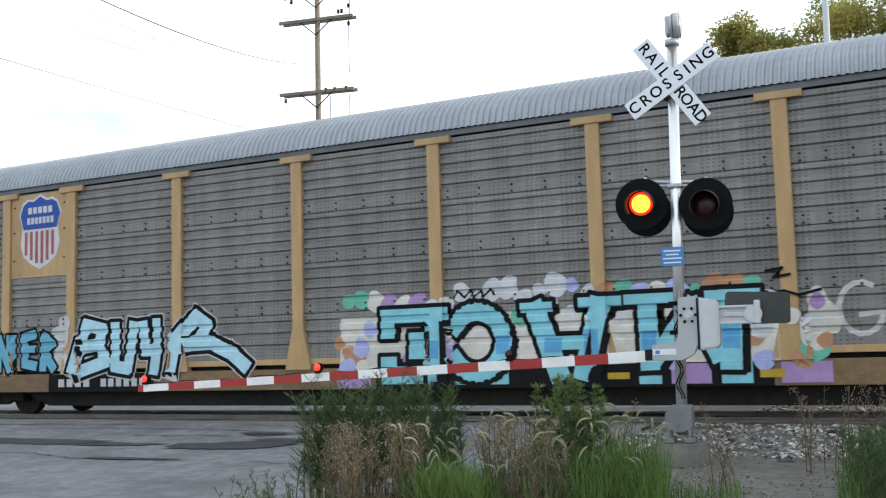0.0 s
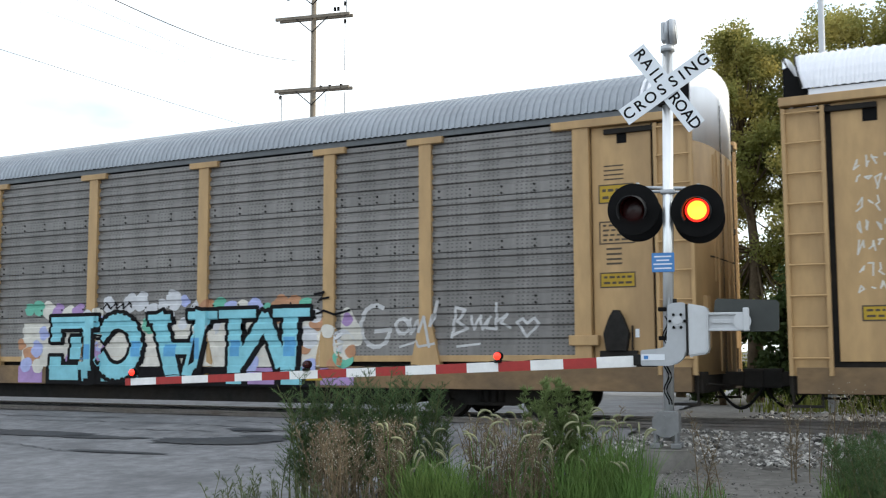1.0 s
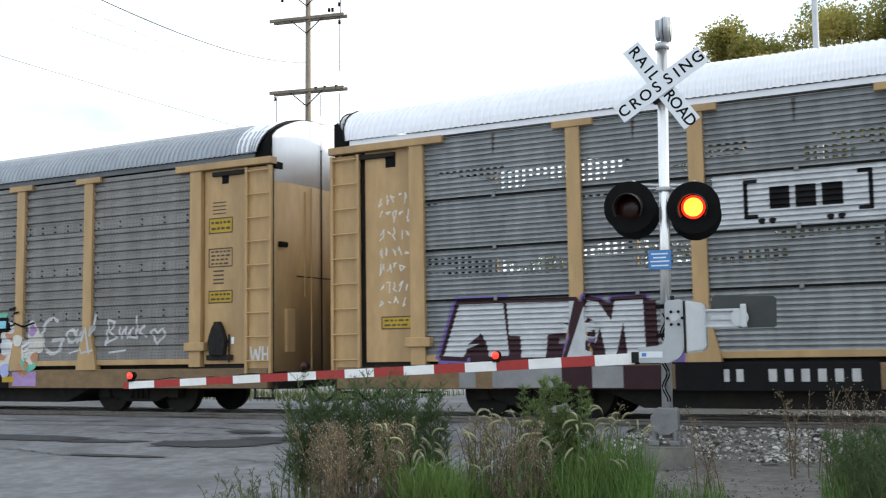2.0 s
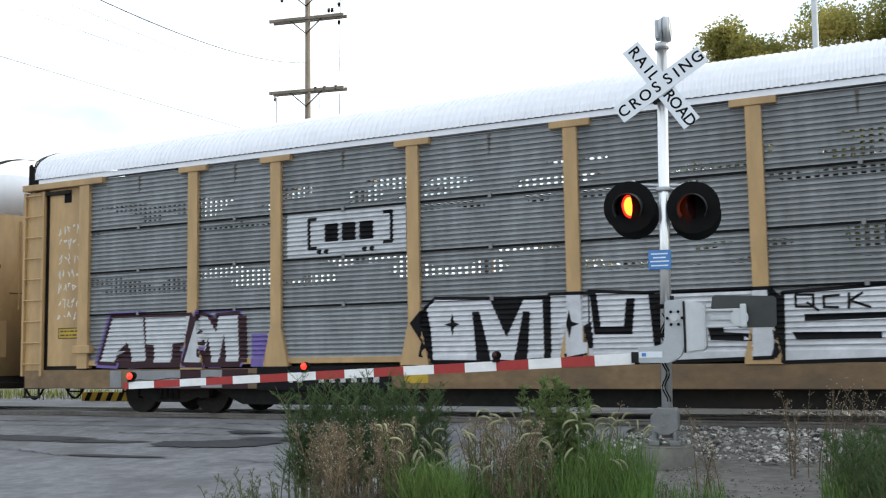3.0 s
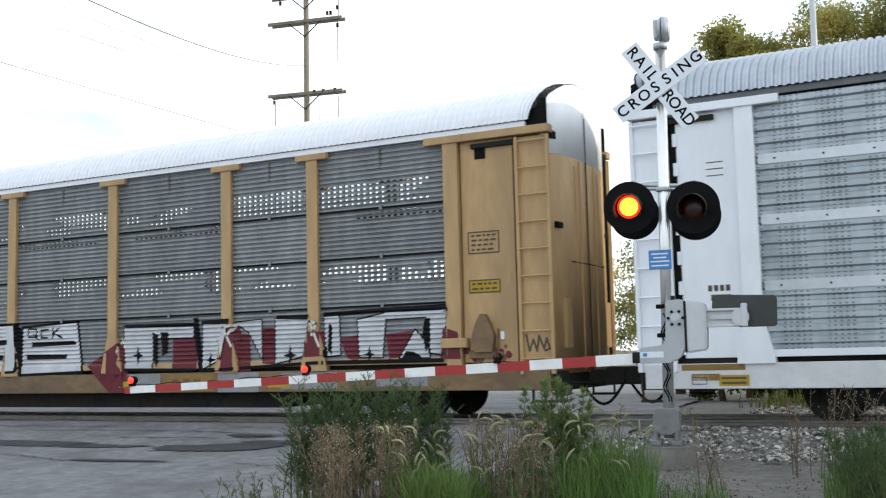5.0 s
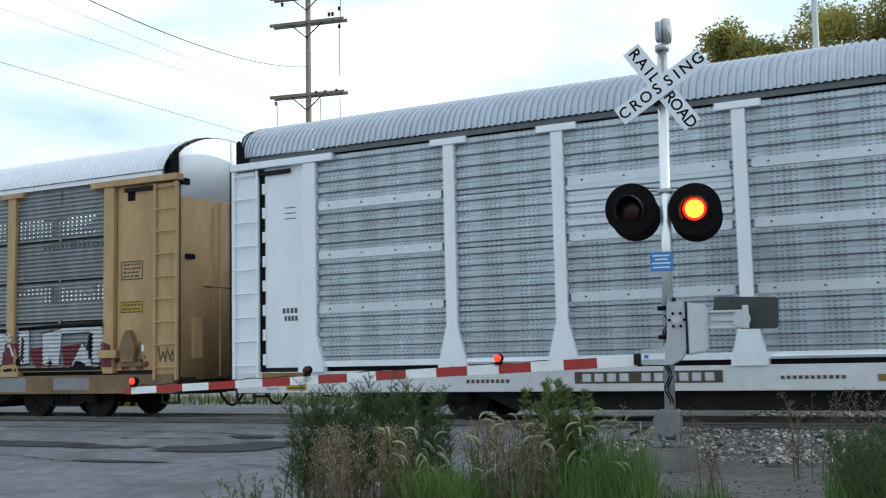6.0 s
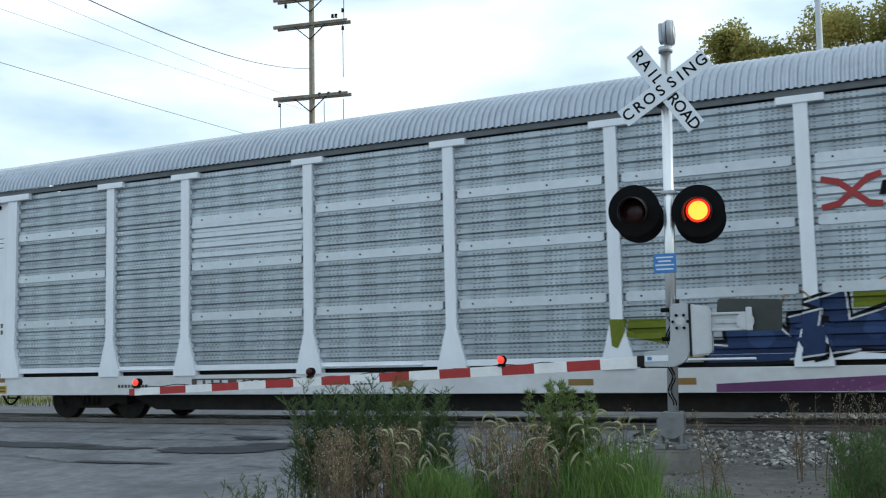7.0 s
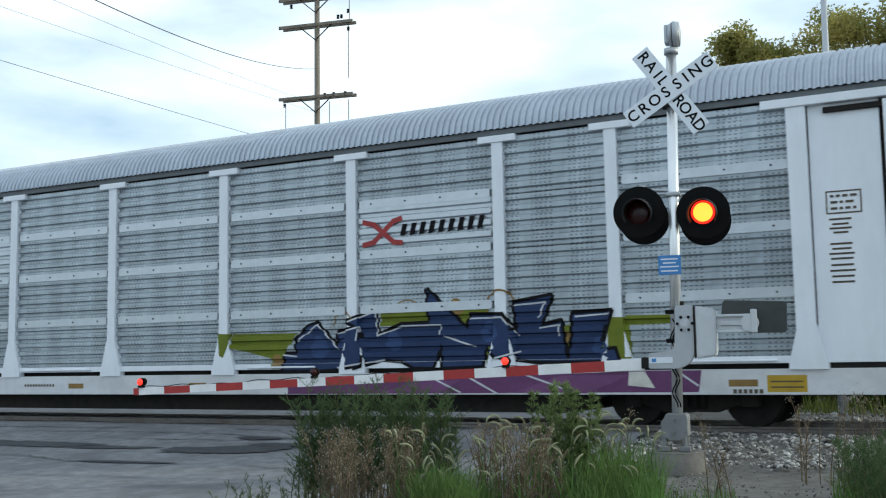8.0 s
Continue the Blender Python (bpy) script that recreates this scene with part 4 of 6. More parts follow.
def label_box(c, x0, x1, z0, z1, y, lines, plate=None):
    if plate is not None:
        paint(c, "label_plate", [rect(x0, x1, z0, z1)], plate, 0, "small printed label", y)
    paint(c, "label_frame", ribbon(rect(x0, x1, z0, z1), 0.02, True), P_INK, 1, "", y)
    h = (z1 - z0) / (lines + 0.5)
    rnd = random.Random(int(x0 * 100))
    ps = []
    for k in range(lines):
        zc = z1 - (k + 0.75) * h
        x = x0 + 0.05
        while x < x1 - 0.08:
            w = rnd.uniform(0.04, 0.12)
            ps.append(rect(x, min(x + w, x1 - 0.05), zc - h * 0.2, zc + h * 0.2))
            x += w + 0.03
    paint_each(c, "label_word", ps, P_INK, 1, "", y)

def brake_gear(c, material):
    """Hand brake housing with its bracket and chain rod on the end panel."""
    part("brake_housing", slab(B(), [(12.3, 1.12), (12.62, 1.12), (12.66, 1.38), (12.58, 1.6), (12.5, 1.74), (12.42, 1.74), (12.34, 1.6), (12.26, 1.38)], -1.56, -1.44), material, c, "grimy brake housing with a pointed top")
    part("brake_bracket", box(B(), 12.18, 12.78, -1.5, -1.44, 1.02, 1.12, 0.01), material, c)
    part("brake_rod", tube(B(), (12.7, -1.47, 0.98), (12.7, -1.47, 1.5), 0.015, seg=8), material, c)
    part("brake_tag", box(B(), 12.74, 12.8, -1.452, -1.44, 1.32, 1.45), SIGN_WHITE, c)

# first car: shield plate, cyan word, pale blue word, chalk scrawl
def decorate_a():
    c = car_a
    y = -1.48
    plate = part("shield_plate", box(B(), -9.0, -7.29, -1.485, -1.47, 2.92, 4.7, 0.004), YELLOW, c)
    sy = -1.485
    def shield(k, x=-8.12, z=3.9):
        pts = [(-0.5, 0.58), (-0.36, 0.66), (-0.2, 0.64), (0, 0.74), (0.2, 0.64), (0.36, 0.66), (0.5, 0.58), (0.6, 0.36), (0.5, 0.1), (0.55, -0.25), (0.46, -0.5), (0.25, -0.65), (0, -0.76), (-0.25, -0.65), (-0.46, -0.5), (-0.55, -0.25), (-0.5, 0.1), (-0.6, 0.36)]
        return [(x + px * k, z + pz * k) for px, pz in pts]
    paint(c, "shield", [shield(1.07)], P_WHITE, 0, "shield with a blue field over red and white stripes", sy)
    paint(c, "shield_field", [[(-8.62, 3.95)] + [(-8.12 + px, 3.9 + pz) for px, pz in ((-0.6, 0.36), (-0.5, 0.58), (-0.36, 0.66), (-0.2, 0.64), (0, 0.74), (0.2, 0.64), (0.36, 0.66), (0.5, 0.58), (0.6, 0.36))] + [(-7.62, 3.95)]], P_BLUE, 1, "", sy)
    paint_each(c, "shield_bar", bars(-8.5, -7.74, 4.28, 4.42, 5, 0.25) + bars(-8.52, -7.7, 4.06, 4.2, 7, 0.25), P_WHITE, 2, "", sy)
    st = []
    for i in range(6):
        x = -8.58 + i * 0.16
        lo = 3.9 - 0.76 + 0.9 * abs(x + 0.045 + 8.12) ** 1.7 + 0.06
        st.append(rect(x, x + 0.085, lo, 3.9))
    paint_each(c, "shield_stripe", st, P_STRIPE, 1, "", sy)
    for bx in (-8.9, -7.4):
        for bz in (3.3, 3.9, 4.45):
            part("plate_bolt", shared(("plate_bolt",), lambda: tube(B(), (0, -0.01, 0), (0, 0, 0), 0.022, seg=8), DARK_STEEL), None, c, m=pose(bx, -1.485, bz))
    # cyan letters
    fill = [rect(1.16, 1.48, 0.56, 1.84), rect(0.30, 1.62, 1.62, 1.86), rect(0.30, 0.58, 1.36, 1.75), rect(0.86, 1.2, 1.0, 1.45), rect(0.32, 1.5, 0.58, 0.88), rect(0.3, 0.62, 0.8, 1.05)]
    fill += ribbon(arc(2.15, 1.25, 0.48, 0.5, 150, -150, 14), 0.28)
    fill += ribbon([(3.2, 1.75), (3.6, 0.72)], 0.34) + ribbon([(4.3, 1.78), (4.02, 0.72)], 0.34) + ribbon([(3.35, 1.2), (4.1, 1.2)], 0.22) + ribbon([(3.0, 1.78), (3.45, 1.78)], 0.16) + ribbon([(4.0, 1.82), (4.6, 1.82)], 0.16)
    fill += ribbon([(5.05, 1.8), (5.08, 0.85)], 0.3) + ribbon([(5.15, 0.9), (5.75, 1.72)], 0.26) + ribbon([(5.75, 1.72), (6.12, 0.95)], 0.26) + ribbon([(6.32, 1.8), (6.3, 0.85)], 0.32) + ribbon([(4.75, 1.83), (5.5, 1.83)], 0.16) + ribbon([(6.0, 1.83), (6.7, 1.83)], 0.16)
    outline = []
    for p in fill:
        outline += ribbon(p, 0.15, True)
    paint(c, "pastel_ground", [rect(-0.55, 7.0, 0.85, 1.75)], P_CREAM, 0)
    rnd = random.Random(5)
    pal = [P_PURPLE, P_WHITE, P_PERI, P_CREAM, P_ORANGE, P_GREEN]
    groups = {}
    for i in range(64):
        edge = i < 26
        x = -0.35 + (i % 26) * 0.28 if edge else rnd.choice([rnd.uniform(-0.75, 0.3), rnd.uniform(0.3, 6.9), rnd.uniform(6.7, 8.0)])
        z = 1.98 + rnd.uniform(-0.12, 0.16) if edge else rnd.uniform(0.85, 1.8)
        groups.setdefault(rnd.randrange(6), []).append((blob(x, z, rnd.uniform(0.11, 0.21), i), 1 + i * 0.03))
    for k, ps in groups.items():
        for p, lay in ps:
            paint(c, "pastel_spot", [p], pal[k], lay)
    paint(c, "letter_shadow", shift(fill, 0.12, -0.04) + outline, P_BLACK, 3.2)
    paint(c, "letter_fill", fill, P_CYAN, 4.2, "large cyan spray-painted letters outlined in black")
    paint_each(c, "letter_shade", [rect(1.18, 1.46, 1.0, 1.3), rect(2.5, 2.74, 1.05, 1.35), rect(4.02, 4.28, 1.0, 1.4), rect(4.96, 5.18, 1.05, 1.35), rect(6.18, 6.44, 1.05, 1.4), rect(3.35, 3.65, 1.05, 1.28)], P_BLUE_CYAN, 5.2)
    paint(c, "sill_shadow", [rect(0.2, 6.9, 0.5, 0.86)], P_BLACK, 0)
    paint_each(c, "sill_letter", [rect(0.32, 1.5, 0.52, 0.86), rect(1.75, 2.72, 0.56, 0.86), rect(3.42, 3.8, 0.6, 0.86), rect(3.86, 4.22, 0.6, 0.86), rect(4.9, 5.25, 0.54, 0.86), rect(6.15, 6.6, 0.54, 0.86)], P_CYAN, 1)
    paint_each(c, "sill_patch", [rect(-0.6, 0.1, 0.52, 0.86), rect(5.4, 6.0, 0.54, 0.84), rect(7.0, 7.7, 0.54, 0.84)], P_PURPLE, 1)
    paint_each(c, "sill_reflector", [rect(1.2, 1.6, 0.62, 0.72), rect(4.4, 4.75, 0.62, 0.72), rect(6.7, 7.05, 0.62, 0.74)], P_YELLOW, 2)
    for p in (ribbon([(1.75, 2.0), (1.8, 2.12), (1.95, 2.0), (2.05, 2.12), (2.12, 2.0), (2.25, 2.1), (2.3, 2.0), (2.42, 2.12), (2.5, 2.02)], 0.035), ribbon([(6.85, 2.15), (7.1, 2.18), (6.95, 2.05), (7.2, 2.08)], 0.04), ribbon([(6.9, 1.8), (7.1, 1.85), (7.3, 1.78), (7.6, 1.85)], 0.04)):
        paint(c, "scribble_tag", p, P_BLACK, 5.2)
    # pale blue word
    w = ribbon([(-7.1, 0.95), (-6.75, 1.85), (-6.3, 1.75), (-6.4, 1.45), (-6.85, 1.4)], 0.26) + ribbon([(-6.4, 1.42), (-6.2, 1.1), (-6.95, 0.9)], 0.26)
    w += ribbon([(-5.95, 1.8), (-5.95, 1.0), (-5.6, 0.95), (-5.45, 1.8)], 0.24)
    w += ribbon([(-5.2, 1.8), (-5.15, 1.3), (-4.85, 1.3), (-4.9, 0.9)], 0.24) + ribbon([(-4.85, 1.85), (-4.85, 1.3)], 0.2)
    w += ribbon([(-4.45, 0.9), (-4.3, 1.5), (-3.85, 1.9), (-3.6, 1.75), (-3.75, 1.45), (-4.2, 1.35)], 0.28) + ribbon([(-4.1, 1.38), (-3.5, 1.4), (-3.0, 1.2), (-2.65, 0.95)], 0.26)
    o, o2 = [], []
    for p in w:
        o += ribbon(p, 0.15, True)
        o2 += ribbon(p, 0.2, True)
    paint(c, "pale_letter_halo", o2, P_CHALK, 1)
    paint(c, "pale_letter_outline", o, P_BLACK, 2)
    paint(c, "pale_letters", w, P_PALE, 3, "pale blue spray-painted letters")
    t = ribbon([(-9.3, 1.0), (-9.3, 1.65), (-8.95, 1.0), (-8.95, 1.65)], 0.2) + ribbon([(-8.3, 1.7), (-8.6, 1.65), (-8.55, 1.1), (-8.25, 1.05)], 0.2) + ribbon([(-8.6, 1.4), (-8.3, 1.4)], 0.16) + ribbon([(-8.0, 1.0), (-8.0, 1.65), (-7.75, 1.5), (-8.0, 1.35), (-7.7, 1.0)], 0.2)
    o = []
    for p in t:
        o += ribbon(p, 0.1, True)
    paint(c, "teal_letter_outline", o, P_BLACK, 1)
    paint(c, "teal_letters", t, P_TEAL, 2)
    paint(c, "white_splash", [blob(-7.5, 1.6, 0.3), blob(-7.35, 1.9, 0.2), blob(-7.5, 1.15, 0.25)], P_CHALK, 0)
    paint(c, "sill_black", [rect(-7.8, -4.9, 0.5, 0.86)], P_BLACK, 0)
    paint_each(c, "mark_bar", bars(-7.55, -6.6, 0.6, 0.76, 4) + bars(-6.35, -5.1, 0.6, 0.76, 6), P_CHALK, 1, "row of painted mark bars")
    # chalk scrawl
    s = ribbon(arc(8.12, 1.56, 0.3, 0.36, 60, 330, 12), 0.075) + ribbon([(8.38, 1.4), (8.4, 1.5), (8.1, 1.47)], 0.07)
    s += ribbon(arc(8.65, 1.55, 0.13, 0.13, 0, 330, 8), 0.06) + ribbon([(8.8, 1.68), (8.82, 1.42), (8.95, 1.65), (9.0, 1.45), (9.1, 1.7), (9.2, 1.2)], 0.05) + ribbon([(8.6, 1.2), (8.95, 1.3), (9.0, 1.2), (9.3, 1.25)], 0.04)
    s += ribbon([(9.33, 1.95), (9.22, 1.55)], 0.06) + ribbon([(9.6, 1.35), (9.68, 1.85), (9.85, 1.8), (9.7, 1.62), (9.88, 1.5), (9.6, 1.38)], 0.05) + ribbon([(9.95, 1.7), (10.0, 1.48), (10.12, 1.7), (10.15, 1.48), (10.3, 1.68), (10.22, 1.5), (10.4, 1.48), (10.42, 1.9)], 0.045) + ribbon([(10.42, 1.6), (10.6, 1.72), (10.5, 1.58), (10.65, 1.5)], 0.045)
    s += ribbon([(10.95, 1.35), (10.78, 1.58), (10.88, 1.64), (10.96, 1.56), (11.08, 1.65), (11.16, 1.56), (10.95, 1.35)], 0.045) + ribbon([(9.7, 1.2), (10.1, 1.24)], 0.04)
    paint(c, "chalk_scrawl", s, P_CHALK, 0, "white chalky scrawl")
    # rivets on the flat bands
    for a, b in BAYS:
        for z0, _ in ROWS_A[1:]:
            if a < -9 and a > -9.2 and z0 > 2.7:
                continue
            for k in range(5):
                x = a + 0.25 + (b - a - 0.5) * k / 4
                for dz in (0.03, 0.135):
                    part("rivet", shared(("rivet",), lambda: tube(B(), (0, -1.485, 0), (0, -1.468, 0), 0.019, seg=8), DARK_STEEL), None, c, m=pose(x, 0, z0 + dz))
    y = -1.441
    label_box(c, 12.2, 12.75, 3.42, 3.7, y, 2, P_YELLOW)
    label_box(c, 12.2, 12.75, 2.78, 3.12, y, 4)
    label_box(c, 12.2, 12.75, 2.1, 2.32, y, 2, P_YELLOW)
    paint_each(c, "stencil_line", [rect(12.28, 12.6, z, z + 0.02) for z in (3.78, 3.85, 3.92, 3.99)] + [rect(12.3, 12.55, z, z + 0.03) for z in (2.45, 2.52, 2.6, 2.68)], P_INK, 0, "", y)
    paint(c, "white_tag", ribbon([(13.2, 1.25), (13.25, 1.0), (13.32, 1.2), (13.38, 1.0), (13.42, 1.25)], 0.04) + ribbon([(13.48, 1.25), (13.48, 1.0)], 0.04) + ribbon([(13.6, 1.25), (13.6, 1.0)], 0.04) + ribbon([(13.48, 1.12), (13.6, 1.12)], 0.04), P_WHITE, 0, "", -1.472)
    brake_gear(c, DARK_STEEL)
    part("vent_opening", box(B(), 12.5, 12.66, -1.446, -1.43, 4.35, 4.5), BLACK, c)
decorate_a()

def decorate_b():
    c = car_b
    paint(c, "placard", [rect(-6.95, -4.42, 2.85, 3.66)], P_SILVER, 0, "pale painted placard with dark brackets and bars")
    paint(c, "placard_brackets", ribbon([(-6.32, 3.52), (-6.47, 3.52), (-6.47, 3.0), (-6.32, 3.0)], 0.06) + ribbon([(-4.9, 3.55), (-4.75, 3.55), (-4.75, 3.03), (-4.9, 3.03)], 0.06), P_BLACK, 1)
    paint_each(c, "placard_bar", bars(-6.17, -5.08, 3.1, 3.42, 3, 0.22) + [blob(x, 2.93, 0.05) for x in (-6.25, -6.1, -5.3, -5.15)], P_BLACK, 1)
    # silver three-letter word with dark shadow
    A = [(-11.5, 1.04), (-11.2, 1.88), (-10.4, 1.88), (-10.31, 1.03), (-10.66, 1.02), (-10.72, 1.27), (-11.07, 1.15), (-11.12, 1.02)]
    T = [(-10.34, 1.88), (-9.15, 1.87), (-9.28, 1.37), (-9.64, 1.36), (-9.67, 1.0), (-10.09, 1.0), (-10.11, 1.34), (-10.31, 1.35)]
    M = [(-9.29, 1.0), (-8.96, 1.88), (-8.78, 1.84), (-8.58, 1.55), (-8.52, 1.85), (-8.07, 1.86), (-8.04, 1.0), (-8.33, 1.0), (-8.39, 1.52), (-8.52, 0.99), (-8.67, 0.99), (-8.77, 1.45), (-8.9, 0.99)]
    for p in (ribbon(A, 0.26, True), [rect(-7.75, -7.4, 0.9, 1.5)], ribbon(M, 0.2, True)):
        paint(c, "violet_halo", p, P_VIOLET, 0)
    paint(c, "dark_shadow", shift([A, T, M], 0.2, -0.02) + shift([A, T, M], 0.1, -0.01) + ribbon(A, 0.15, True) + ribbon(T, 0.13, True) + ribbon(M, 0.13, True) + [rect(-11.0, -8.0, 0.9, 1.2), rect(-10.4, -7.8, 0.5, 0.86)], P_SHADOW, 1)
    paint(c, "silver_letters", [A, T, M], P_SILVER, 2, "silver spray-painted letters with dark shadows")
    paint(c, "letter_gap", [[(-11.05, 1.22), (-10.8, 1.4), (-10.72, 1.24)]], P_SHADOW, 3)
    paint_each(c, "silver_block", [rect(-11.2, -10.9, 0.52, 0.85), rect(-10.6, -9.4, 0.52, 0.85), rect(-8.9, -8.4, 0.52, 0.85)], P_SMOKE, 2)
    # wide white word with stars
    blocks = [[(-4.09, 1.83), (-3.91, 1.98), (-1.93, 1.91), (-1.9, 0.95), (-3.96, 0.98)],
        [(-1.84, 1.97), (-1.22, 1.96), (-1.22, 1.06), (-1.85, 0.95)],
        [(-1.19, 1.99), (-0.21, 1.92), (-0.17, 0.94), (-1.2, 0.96)],
        [(0.03, 1.92), (1.54, 1.92), (1.61, 1.17), (1.54, 0.98), (0.01, 0.93)],
        [(1.75, 1.85), (3.29, 1.92), (3.44, 0.95), (1.73, 0.91)]]
    for p in blocks:
        paint(c, "wide_outline", ribbon(p, 0.11, True), P_BLACK, 1)
    paint(c, "wide_letters", blocks, P_WHITE, 2, "wide white spray-painted letters with black stars")
    tip = [(-4.37, 1.6), (-4.09, 1.89), (-4.01, 1.51), (-3.97, 0.99), (-4.21, 1.04), (-4.15, 1.28)]
    slots = [[(-2.91, 1.96), (-2.3, 1.94), (-2.62, 1.33)], [(-3.23, 1.76), (-3.1, 1.76), (-2.9, 0.96), (-3.16, 0.97)],
        [(-2.32, 1.74), (-2.2, 1.73), (-2.26, 0.96), (-2.49, 0.96)], [(-1.98, 1.91), (-1.84, 1.91), (-1.85, 0.95), (-1.97, 0.95)],
        [(-1.19, 1.99), (-1.08, 1.99), (-1.02, 1.46), (-0.65, 1.45), (-0.6, 1.88), (-0.46, 1.88), (-0.52, 1.33), (-1.13, 1.34)],
        [(-0.25, 1.94), (0.0, 1.93), (0.01, 0.93), (-0.17, 0.94)],
        [(0.58, 1.63), (1.35, 1.63), (1.35, 1.53), (0.86, 1.52), (0.87, 1.33), (1.28, 1.3), (1.28, 1.19), (0.67, 1.22)],
        [(1.52, 1.93), (1.6, 1.93), (1.73, 1.79), (1.72, 0.93), (1.56, 0.96), (1.59, 1.17)],
        [(2.01, 1.56), (3.24, 1.56), (3.28, 1.48), (2.01, 1.46)], [(1.83, 1.31), (3.02, 1.29), (3.02, 1.2), (1.89, 1.2)]]
    slots += [tip, star(-3.6, 1.56, 0.2), star(-1.51, 1.51, 0.23), star(0.3, 1.52, 0.2)]
    paint_each(c, "dark_slot", slots, P_BLACK, 3)
    tag = ribbon([(1.9, 1.67), (1.9, 1.84), (2.14, 1.83), (2.14, 1.66)], 0.035, True) + ribbon([(2.06, 1.72), (2.2, 1.61)], 0.035) + ribbon([(2.49, 1.81), (2.28, 1.8), (2.28, 1.65), (2.47, 1.64)], 0.035) + ribbon([(2.62, 1.83), (2.61, 1.63)], 0.035) + ribbon([(2.79, 1.83), (2.63, 1.73), (2.89, 1.63)], 0.035)
    paint(c, "small_tag", tag, P_BLACK, 3)
    # second white word over dark red
    red = [[(5.83, 1.55), (6.41, 1.54), (6.43, 0.93), (5.83, 0.95)], [(7.14, 1.62), (7.67, 1.55), (7.71, 0.88), (7.02, 0.88)],
        [(7.94, 1.67), (8.28, 1.66), (8.27, 0.99), (7.96, 1.02)], [(8.95, 1.56), (9.32, 1.56), (9.35, 1.13), (8.93, 1.11)],
        [(9.65, 1.43), (10.05, 1.47), (10.03, 0.98), (9.77, 1.09)], [(10.58, 1.47), (11.16, 1.52), (10.86, 1.07), (10.64, 1.04)],
        [(11.67, 1.57), (12.0, 1.46), (12.05, 1.02), (11.63, 1.03)], [(3.59, 1.05), (4.46, 1.47), (4.68, 1.17), (4.69, 0.5), (4.23, 0.5)]]
    red += [blob(4.5, 1.3, 0.17, 2), blob(7.3, 1.55, 0.2, 4), blob(8.1, 1.5, 0.16, 5), blob(11.85, 1.25, 0.2, 1)]
    paint_each(c, "dark_red_patch", red, P_MAROON, 1)
    white = [[(4.58, 1.79), (6.34, 1.78), (6.34, 1.54), (5.35, 1.55), (5.31, 0.95), (4.62, 0.97)],
        [(6.57, 1.8), (7.21, 1.79), (7.04, 1.13), (6.57, 0.94)], [(7.35, 1.78), (7.94, 1.81), (7.95, 1.11), (7.65, 1.6)],
        [(8.26, 1.82), (8.97, 1.82), (8.89, 1.14), (8.26, 1.01)], [(9.32, 1.83), (9.63, 1.85), (9.65, 1.14), (9.36, 1.12)],
        [(10.02, 1.73), (10.59, 1.83), (10.51, 1.08), (10.05, 1.09)],
        [(10.56, 1.84), (11.8, 1.85), (11.64, 1.1), (11.45, 1.14), (11.39, 1.74), (10.59, 1.73)], [(10.86, 1.06), (11.16, 1.52), (11.38, 1.29), (11.43, 1.06)]]
    o = []
    for p in white:
        o += ribbon(p, 0.05, True)
    paint(c, "second_outline", o, P_BLACK, 2)
    paint(c, "second_letters", white, P_SILVER, 3, "worn white letters over dark red paint")
    dark = [[(6.34, 1.9), (6.46, 1.91), (6.6, 0.88), (6.5, 0.88), (6.39, 1.42)], [(4.6, 1.84), (6.34, 1.82), (6.34, 1.74), (4.6, 1.77)],
        [(6.53, 1.85), (7.26, 1.86), (7.23, 1.76), (6.56, 1.78)], [(8.28, 1.88), (9.06, 1.86), (8.97, 1.78), (8.28, 1.81)],
        [(9.31, 1.89), (10.53, 1.92), (10.53, 1.85), (9.31, 1.81)], [(10.53, 1.92), (11.8, 1.94), (11.8, 1.84), (10.53, 1.84)],
        [(4.62, 0.98), (6.41, 0.95), (6.41, 0.9), (4.62, 0.92)], [(6.63, 0.93), (9.23, 1.04), (9.23, 0.98), (6.63, 0.88)], [(9.3, 1.04), (11.71, 1.04), (11.71, 0.97), (9.3, 0.97)]]
    dark += [[(5.32, 1.67), (5.46, 1.61), (5.45, 0.98), (5.34, 1.16)], [(5.53, 1.66), (5.73, 1.65), (5.7, 1.27), (5.57, 1.2)],
        [(10.9, 1.06), (10.98, 1.17), (11.15, 1.15), (11.32, 1.04)], [(11.34, 1.7), (11.45, 1.72), (11.45, 1.33), (11.36, 1.14), (11.3, 1.44)],
        [(9.42, 1.7), (9.49, 1.65), (9.47, 1.13), (9.39, 1.23)]]
    dark += [star(4.95, 1.22, 0.2), star(6.76, 1.1, 0.16), star(8.58, 1.15, 0.2), star(10.25, 1.13, 0.16)]
    paint_each(c, "dark_stroke", dark, P_BLACK, 4)
    paint_each(c, "pale_scratch", ribbon([(7.2, 1.55), (7.4, 1.75), (7.1, 1.7), (7.3, 1.35)], 0.05) + ribbon([(9.1, 1.5), (9.2, 1.7), (9.05, 1.75), (9.25, 1.3)], 0.05) + ribbon([(4.45, 1.3), (4.55, 1.55), (4.62, 1.35)], 0.04), P_CREAM, 4)
    paint_each(c, "white_block", [rect(4.75, 5.55, 0.5, 0.86), rect(6.95, 7.9, 0.5, 0.86), rect(8.4, 9.6, 0.55, 0.84), rect(10.4, 11.4, 0.58, 0.82)], P_SMOKE, 0)
    paint(c, "brown_panel", [rect(5.65, 6.85, 0.52, 0.84)], P_TAN, 0)
    paint_each(c, "panel_bar", bars(5.8, 6.6, 0.6, 0.76, 3, 0.35), P_RUST, 1)
